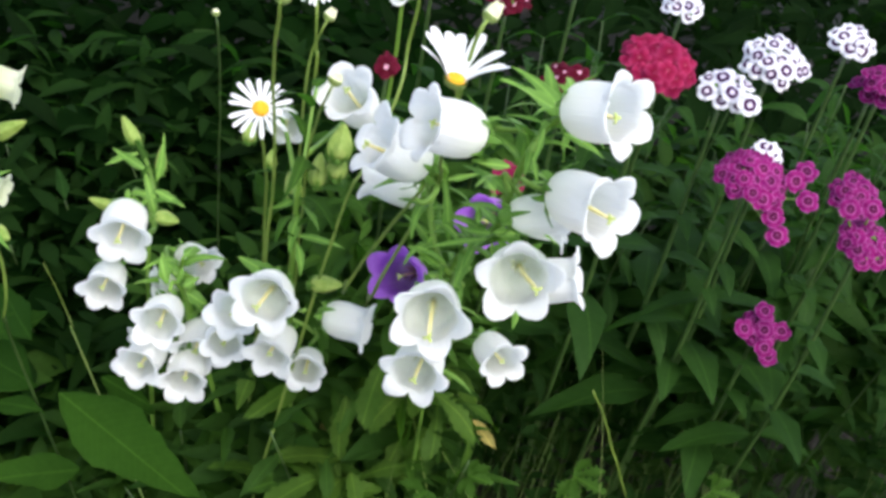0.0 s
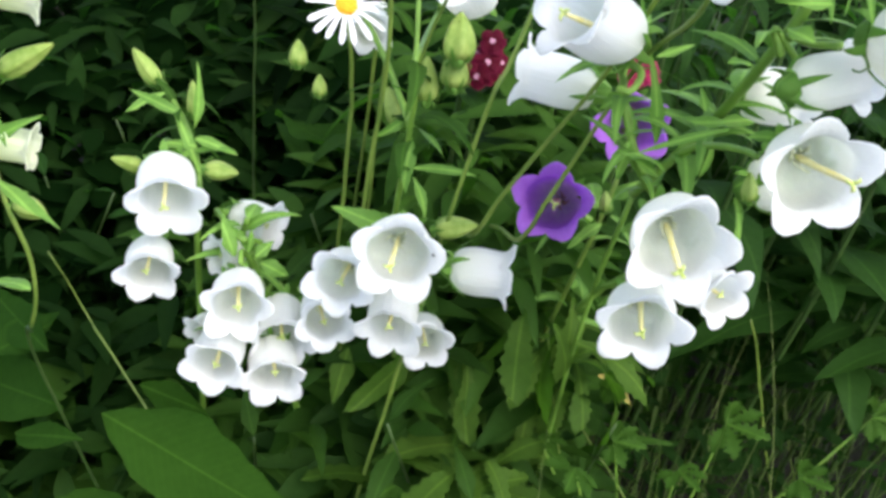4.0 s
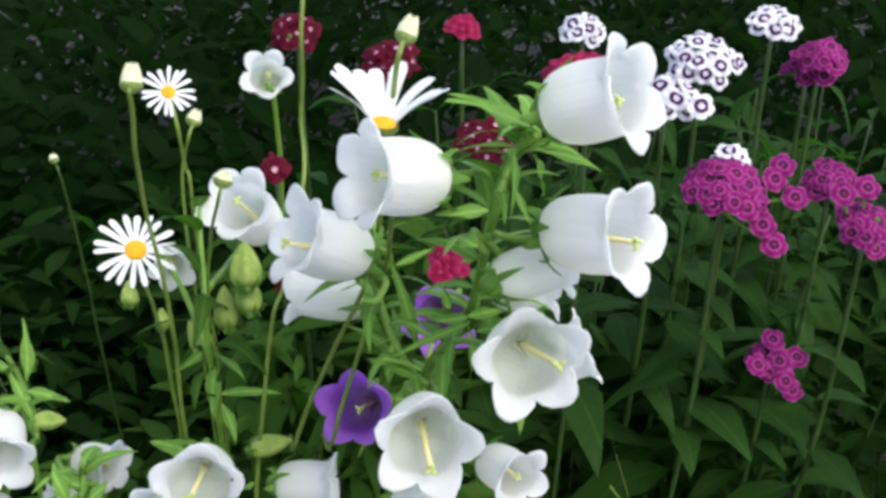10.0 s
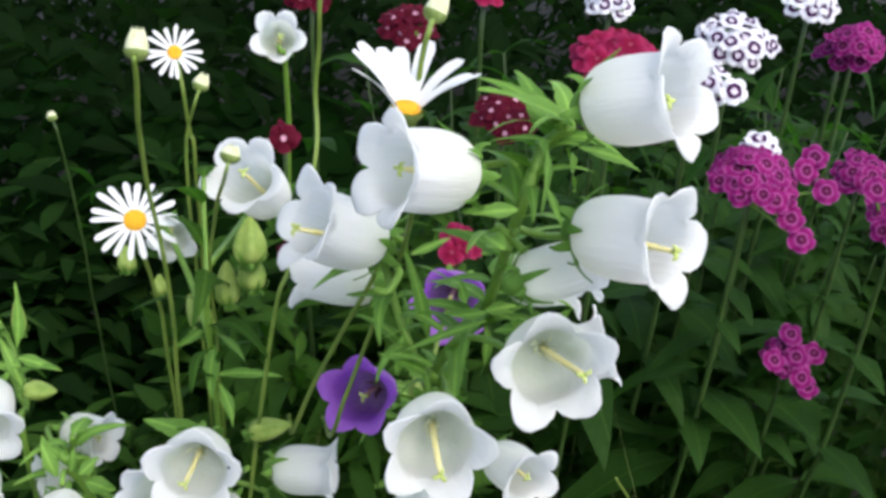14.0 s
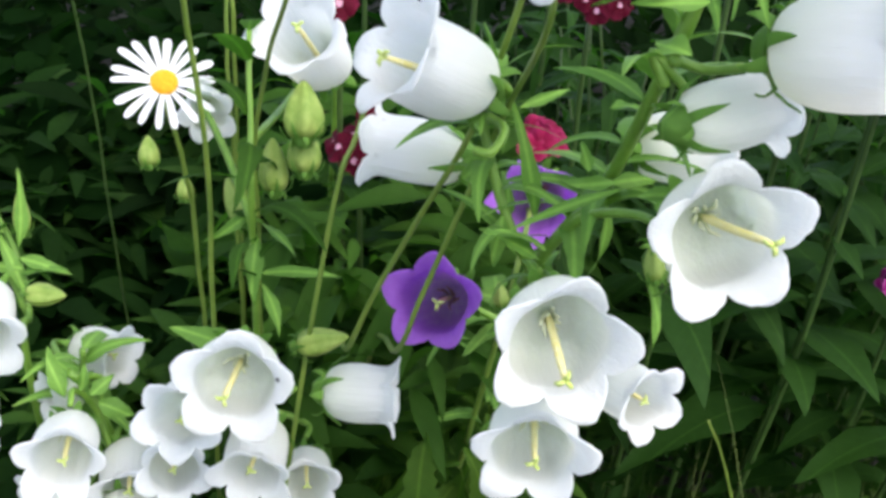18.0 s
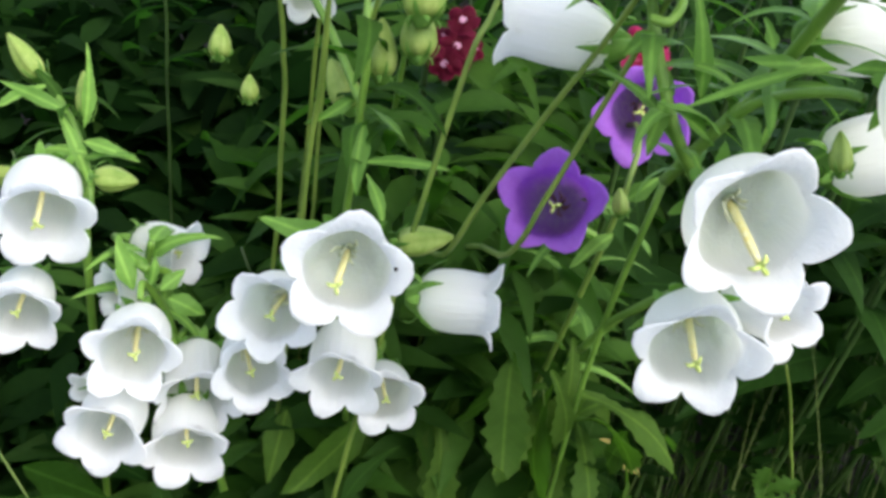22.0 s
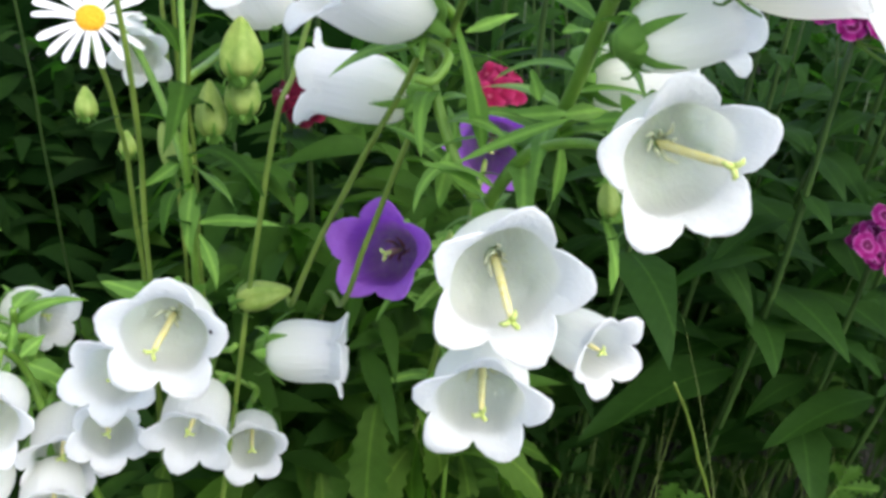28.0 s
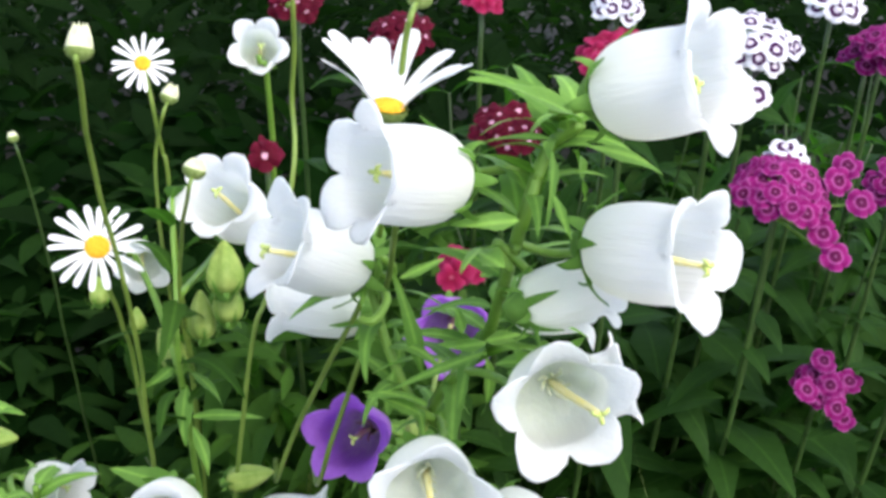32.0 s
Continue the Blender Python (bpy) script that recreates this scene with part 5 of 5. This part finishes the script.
lobed_leaf(buttercup_plant, (0.2602, 0.6887, 0.2786), 0.0332, (0.3, -0.3, 0.1))
stalk(buttercup_plant, "leaf_stalk", [(0.2602, 0.6887, 0.2786), (0.2542, 0.6966, 0.174), (0.25, 0.72, 0.0)], 0.0008, 0.0012)
lobed_leaf(buttercup_plant, (0.0666, 0.6121, 0.2945), 0.0258, (-0.3, -0.3, 0.1))
stalk(buttercup_plant, "leaf_stalk", [(0.0666, 0.6121, 0.2945), (0.1402, 0.6582, 0.174), (0.25, 0.72, 0.0)], 0.0008, 0.0012)
lobed_leaf(buttercup_plant, (0.1649, 0.6617, 0.2878), 0.0234, (0.3, -0.2, 0.1))
stalk(buttercup_plant, "leaf_stalk", [(0.1649, 0.6617, 0.2878), (0.1972, 0.6792, 0.180), (0.25, 0.72, 0.0)], 0.0008, 0.0012)
lobed_leaf(buttercup_plant, (0.1276, 0.6304, 0.2933), 0.0268, (-0.2, -0.4, 0.1))
stalk(buttercup_plant, "leaf_stalk", [(0.1276, 0.6304, 0.2933), (0.1768, 0.6684, 0.174), (0.25, 0.72, 0.0)], 0.0008, 0.0012)
lobed_leaf(buttercup_plant, (0.3940, 0.7114, 0.2647), 0.0263, (0.4, -0.2, 0.1))
stalk(buttercup_plant, "leaf_stalk", [(0.3940, 0.7114, 0.2647), (0.3310, 0.7074, 0.168), (0.25, 0.72, 0.0)], 0.0008, 0.0012)
lobed_leaf(buttercup_plant, (0.1091, 0.6555, 0.2973), 0.0228, (0.1, -0.4, 0.1))
stalk(buttercup_plant, "leaf_stalk", [(0.1091, 0.6555, 0.2973), (0.1642, 0.6750, 0.186), (0.25, 0.72, 0.0)], 0.0008, 0.0012)
lobed_leaf(buttercup_plant, (0.2100, 0.6471, 0.2740), 0.0242, (0.1, -0.4, 0.1))
stalk(buttercup_plant, "leaf_stalk", [(0.2100, 0.6471, 0.2740), (0.2266, 0.6786, 0.162), (0.25, 0.72, 0.0)], 0.0008, 0.0012)
lobed_leaf(buttercup_plant, (0.0080, 0.6150, 0.2955), 0.0219, (-0.3, -0.3, 0.1))
stalk(buttercup_plant, "leaf_stalk", [(0.0080, 0.6150, 0.2955), (0.1048, 0.6606, 0.174), (0.25, 0.72, 0.0)], 0.0008, 0.0012)
lobed_leaf(buttercup_plant, (0.0533, 0.6604, 0.3015), 0.0212, (-0.1, -0.4, 0.1))
stalk(buttercup_plant, "leaf_stalk", [(0.0533, 0.6604, 0.3015), (0.1324, 0.6804, 0.186), (0.25, 0.72, 0.0)], 0.0008, 0.0012)
lobed_leaf(buttercup_plant, (0.3341, 0.6870, 0.2255), 0.0268, (0.3, -0.3, 0.1))
stalk(buttercup_plant, "leaf_stalk", [(0.3341, 0.6870, 0.2255), (0.3016, 0.7032, 0.132), (0.25, 0.72, 0.0)], 0.0008, 0.0012)
culms = [
    ((0.0954, 0.6433, 0.3924), (0.1255, 0.6657, 0.2897), (0.1514, 0.6725, 0.2065), 0.0007),
    ((0.1137, 0.6680, 0.3401), (0.1640, 0.6855, 0.2575), (0.1953, 0.6624, 0.2181), 0.0007),
    ((-0.2137, 0.7615, 0.3646), (-0.1879, 0.7571, 0.3120), (-0.1539, 0.7056, 0.2926), 0.0008),
    ((0.2539, 0.6927, 0.3710), (0.2815, 0.7111, 0.3202), (0.3073, 0.7290, 0.2666), 0.0013),
    ((0.0726, 0.7260, 0.2876), (0.0729, 0.7202, 0.2535), (0.0749, 0.7103, 0.2273), 0.0006),
    ((0.0276, 0.6943, 0.2964), (0.0495, 0.7159, 0.2310), (0.0630, 0.6925, 0.2083), 0.0007),
]


# ---- grass culms ----
for tip, middle, low, r in culms:
    culm = thing("grass_culm", (low[0], low[1] + 0.03, 0), "single pale green grass stalk", "grass", "grass stalks")
    end = Vector(low) + (Vector(low) - Vector(tip)) * (low[2] / max(tip[2] - low[2], 0.04))
    stalk(culm, "stem", [tip, middle, low, (end.x, end.y, 0)], r * 0.5, r)


# ---- leafy shoots between the flowers ----
def shoot(name, label, height, nodes, leaf_len, leaf_wid, mat, seed, spread=(10, 55), ovate=0.4, opposite=True):
    """An upright leafy stem with its leaves, built at the origin."""
    rng = np.random.default_rng(seed)
    ob = thing(name, (0, 0, 0), label, "leafy plant", "leafy shoots")
    lean = rng.uniform(-0.06, 0.06, 2) * height * 3
    line = spline([(0, 0, 0), (lean[0] * 0.3, lean[1] * 0.3, height * 0.5), (lean[0], lean[1], height)], 6)
    part("stem", mesh_of("stem", *tube(line, np.linspace(0.0013, 0.0008, len(line)), 6), LEAFSTEM), ob)
    shapes = []
    for k in range(5):
        v, f = leaf_shape(leaf_len, leaf_wid, seed * 10 + k, rows=10, droop=rng.uniform(0.4, 0.9), fold=0.2, teeth=0.03, ovate=ovate, wave=0.06)
        shapes.append(mesh_of("leaf", v, f, mat))
    for k in range(nodes):
        s = (0.72 if opposite else 0.42) + (0.28 if opposite else 0.58) * k / max(nodes - 1, 1)
        p = line[min(int(s * (len(line) - 1)), len(line) - 1)]
        for side in (0, 180) if opposite else (0,):
            a = k * (90 if opposite else 137) + side + rng.uniform(-18, 18)
            tilt = rng.uniform(*spread) * (0.55 + 0.6 * s)
            size = rng.uniform(0.75, 1.1) * (1.05 - 0.45 * s * s)
            q = Matrix.Translation(Vector(p)) @ pose(0, 0, 0, 0, 0, a) @ pose(0, 0.001, 0, tilt, rng.uniform(-15, 15), 0) @ Matrix.Scale(size, 4)
            part("leaf", shapes[(k + side // 180) % 5], ob, q)
    return ob


def canopy(x, y):
    """How high the leaf tops stand over a spot of the bed."""
    rise = min(max((y - 0.44) / 0.14, 0), 1)
    back = 0.13 * min(max((-x - 0.03) / 0.05, 0), 1)
    left = 0.07 + 0.07 * rise + 0.13 * min(max((y - 0.62 - back) / 0.06, 0), 1) + 0.4 * max(y - 0.70 - back, 0)
    left += 0.14 * rise * min(max((x + 0.03) / 0.06, 0), 1)
    right = 0.06 + 0.08 * rise + 0.25 * min(max((y - 0.68) / 0.08, 0), 1) + 0.1 * max(y - 0.74, 0)
    k = min(max((x - 0.10) / 0.08, 0), 1)
    return min(left + (right - left) * k, 0.45) + 0.03 * noise.noise(Vector((x * 6, y * 6, 1.7)))


SHOOT_RNG = np.random.default_rng(11)
pink_shoots = [shoot("sweet_william_shoot", "leafy sweet william shoot with narrow dark green leaves", 0.36, 7, 0.075, 0.026, PINKLEAF, 40 + k, (-15, 38)) for k in range(5)]
bell_shoots = [shoot("bellflower_shoot", "leafy bellflower shoot with toothed green leaves", 0.36, 10, 0.085, 0.027, LEAF, 60 + k, (-10, 42), 0.35, False) for k in range(4)]
# These shoots look shaded by their leaf colour alone.
dark_shoots = [shoot("weed_shoot", "leafy weed stem with narrow green leaves, coloured darker for shade", 0.36, 9, 0.07, 0.021, SHADELEAF, 80 + k, (-25, 45), 0.35, False) for k in range(4)]


def plant_shoots(kinds, x0, x1, y0, y1, count):
    for k in range(count):
        x, y = SHOOT_RNG.uniform(x0, x1), SHOOT_RNG.uniform(y0, y1)
        scale = canopy(x, y) / 0.36 * SHOOT_RNG.uniform(0.85, 1.1)
        m = pose(x, y, 0, SHOOT_RNG.uniform(-9, 9), SHOOT_RNG.uniform(-9, 9), SHOOT_RNG.uniform(0, 360)) @ Matrix.Diagonal((1, 1, scale, 1))
        src = kinds[k % len(kinds)]
        if k < len(kinds) and not src.get("planted"):
            src["planted"] = 1
            src.matrix_basis = m
        else:
            copy_thing(src, m)


plant_shoots(pink_shoots, 0.18, 0.70, 0.86, 1.12, 100)
plant_shoots(bell_shoots, -0.13, 0.17, 0.62, 0.98, 60)
plant_shoots(dark_shoots, -0.62, -0.12, 0.86, 1.12, 34)
for src in pink_shoots + bell_shoots + dark_shoots:
    if "planted" in src:
        del src["planted"]
bpy.context.view_layer.update()
for ob in [o for o in bpy.data.objects if o.name.startswith("leaf") and o.parent and "_shoot" in o.parent.name]:
    half = 0.5 * max(v.co.y for v in ob.data.vertices)
    if in_bell([ob.matrix_world @ Vector((0, half * k, 0)) for k in (0.2, 1.0, 1.8)]).any():
        bpy.data.objects.remove(ob)


# ---- masses of leaves, grass and low growth ----
def scatter(name, label, category, template, faces, places, ways, ups, lengths, widths, mat):
    """Many small blades joined into one object; the template runs along y from 0 to 1 and is 1 wide."""
    t = np.array(template, float)
    ways = ways / np.linalg.norm(ways, axis=1, keepdims=True)
    xs = np.cross(ways, ups)
    xs /= np.linalg.norm(xs, axis=1, keepdims=True) + 1e-9
    zs = np.cross(xs, ways)
    v = places[:, None] + xs[:, None] * (t[None, :, :1] * widths[:, None, None]) + ways[:, None] * (t[None, :, 1:2] * lengths[:, None, None]) + zs[:, None] * (t[None, :, 2:] * lengths[:, None, None])
    n = len(t)
    f = np.array(faces)[None] + (np.arange(len(places)) * n)[:, None, None]
    me = bpy.data.meshes.new(name)
    me.from_pydata(v.reshape(-1, 3).tolist(), [], f.reshape(-1, f.shape[2]).tolist())
    me.materials.append(mat)
    me.polygons.foreach_set("use_smooth", [True] * len(me.polygons))
    me.update()
    return tagged(new(name, me), label, category, kind="stuff")


def blade(rows, ovate, droop, fold, rounded=False):
    v, f = leaf_shape(1.0, 1.0, 5, rows, droop, 0.0, 0.0, ovate, 0.0)
    v = np.array(v).reshape(rows + 1, 5, 3)[:, (0, 2, 4)]
    if rounded:
        for i in range(rows + 1):
            half = 0.5 * math.sin(math.pi * min(max(i / rows, 0.03), 0.985) ** 0.8) ** 0.6
            v[i, 0, 0], v[i, 2, 0] = v[i, 1, 0] - half, v[i, 1, 0] + half
    v[:, (0, 2), 2] += fold * np.abs(v[:, (0, 2), 0]) * 0.3
    faces = [(i * 3 + k, i * 3 + k + 1, i * 3 + k + 4, i * 3 + k + 3) for i in range(rows) for k in (0, 1)]
    return v.reshape(-1, 3), faces


def mass(name, label, category, count, x0, x1, y0, y1, low, high, length, width, ovate, mat, seed, droop=0.35, tilt=(-0.35, 0.7), rounded=False, open_bed=False):
    rng = np.random.default_rng(seed)
    x, y = rng.uniform(x0, x1, count), rng.uniform(y0, y1, count)
    keep = (x < 0.15) | (y > 0.86) | open_bed
    if x1 - x0 > 0.9:
        edge = np.minimum(np.minimum(x - x0, x1 - x), y1 - y) / (0.22 * (x1 - x0))
        ragged = np.array([noise.noise(Vector((a * 2.3, b * 2.3, seed))) + 0.4 * noise.noise(Vector((a * 9, b * 9, seed))) for a, b in zip(x, y)])
        keep &= edge + 0.6 * ragged > 0.25 + 0.3 * rng.uniform(0, 1, count)
    x, y = x[keep], y[keep]
    count = len(x)
    top = np.array([canopy(a, b) for a, b in zip(x, y)])
    z = top * (low + (high - low) * rng.uniform(0, 1, count) ** 0.7)
    turn = rng.uniform(0, 2 * np.pi, count)
    el = rng.uniform(*tilt, count)
    ways = np.stack([np.cos(turn) * np.cos(el), np.sin(turn) * np.cos(el), np.sin(el)], 1)
    inside = in_bell(np.stack([x, y, z], 1)) | in_bell(np.stack([x, y, z], 1) + ways * length * 0.5) | in_bell(np.stack([x, y, z], 1) + ways * length * 0.95)
    z = np.where(inside, z * 0.5, z)
    ups = np.stack([rng.uniform(-0.4, 0.4, count), rng.uniform(-0.6, 0.2, count), np.ones(count)], 1)
    size = rng.uniform(0.6, 1.15, count)
    t, f = blade(8 if rounded else 6, ovate, droop, 0.5, rounded)
    return scatter(name, label, category, t, f, np.stack([x, y, z], 1), ways, ups, length * size, width * size * rng.uniform(0.8, 1.2, count), mat)


mass("mixed_foliage", "dense green leaves of the flower bed", "foliage", 3900, -0.15, 0.75, 0.58, 1.25, 0.15, 0.95, 0.075, 0.025, 0.38, MASS, 1)
mass("bellflower_foliage", "light green narrow leaves among the flower stems", "foliage", 1500, -0.14, 0.22, 0.67, 0.88, 0.35, 1.18, 0.058, 0.015, 0.4, MIDLEAF, 7, 0.6, (-0.5, 0.8))
mass("broad_foliage", "broad soft green leaves low in the bed", "foliage", 150, -0.40, -0.10, 0.50, 0.80, 0.6, 1.1, 0.085, 0.042, 0.45, MIDLEAF, 8, 0.45, (-0.3, 0.5))
# Ovate and back leaves stay dark through shade put into their colour.
mass("ovate_foliage", "rounded leaves behind the flowers, shade put into their colour", "foliage", 4200, -0.9, 0.22, 0.86, 1.45, 0.3, 1.05, 0.042, 0.033, 0.45, BRAMBLE, 2, 0.25, (-0.6, 0.35), True)
# SHADEMASS holds the shade in its colour, here and in the ground cover.
mass("shaded_foliage", "narrow leaves of the bed, shade put into their green", "foliage", 3000, -0.62, 0.0, 0.76, 1.15, 0.2, 1.1, 0.055, 0.017, 0.38, SHADEMASS, 12, 0.5, (-0.7, 0.9))
mass("back_foliage", "leaves at the back of the bed, coloured dark for shade", "foliage", 20000, -2.2, 2.8, 1.0, 4.2, 0.15, 1.1, 0.08, 0.032, 0.42, BACKLEAF, 3, 0.4, (-0.9, 1.1))
mass("ground_cover", "small leaves close over the soil, coloured dark for shade", "foliage", 2600, 0.12, 0.78, 0.46, 0.90, 0.2, 0.95, 0.030, 0.011, 0.42, SHADEMASS, 14, 0.4, (-0.6, 0.8), open_bed=True)
mass("low_foliage", "low green leaves over the soil", "foliage", 2600, -0.4, 0.35, 0.4, 0.78, 0.3, 1.0, 0.052, 0.020, 0.45, MASS, 4)


def grass(count, x0, x1, y0, y1, h0, h1, seed, label, mat):
    rng = np.random.default_rng(seed)
    x, y = rng.uniform(x0, x1, count), rng.uniform(y0, y1, count)
    turn, el = rng.uniform(0, 2 * np.pi, count), rng.uniform(-0.1, 1.35, count)
    ways = np.stack([np.cos(turn) * np.cos(el), np.sin(turn) * np.cos(el), np.sin(el)], 1)
    ups = np.stack([-np.cos(turn), -np.sin(turn), 0.3 * np.ones(count)], 1)
    t, f = blade(8, 0.2, -0.75, 0.0)
    return scatter("grass", label, "grass", t, f, np.stack([x, y, rng.uniform(0, 0.10, count)], 1), ways, ups, rng.uniform(h0, h1, count), rng.uniform(0.0009, 0.0024, count), mat)


grass(900, 0.0, 0.75, 0.5, 0.95, 0.08, 0.24, 21, "thin green grass blades in front of the flowers", GRASS)
grass(260, 0.06, 0.62, 0.55, 0.84, 0.10, 0.30, 22, "pale arching grass blades", PALEGRASS)
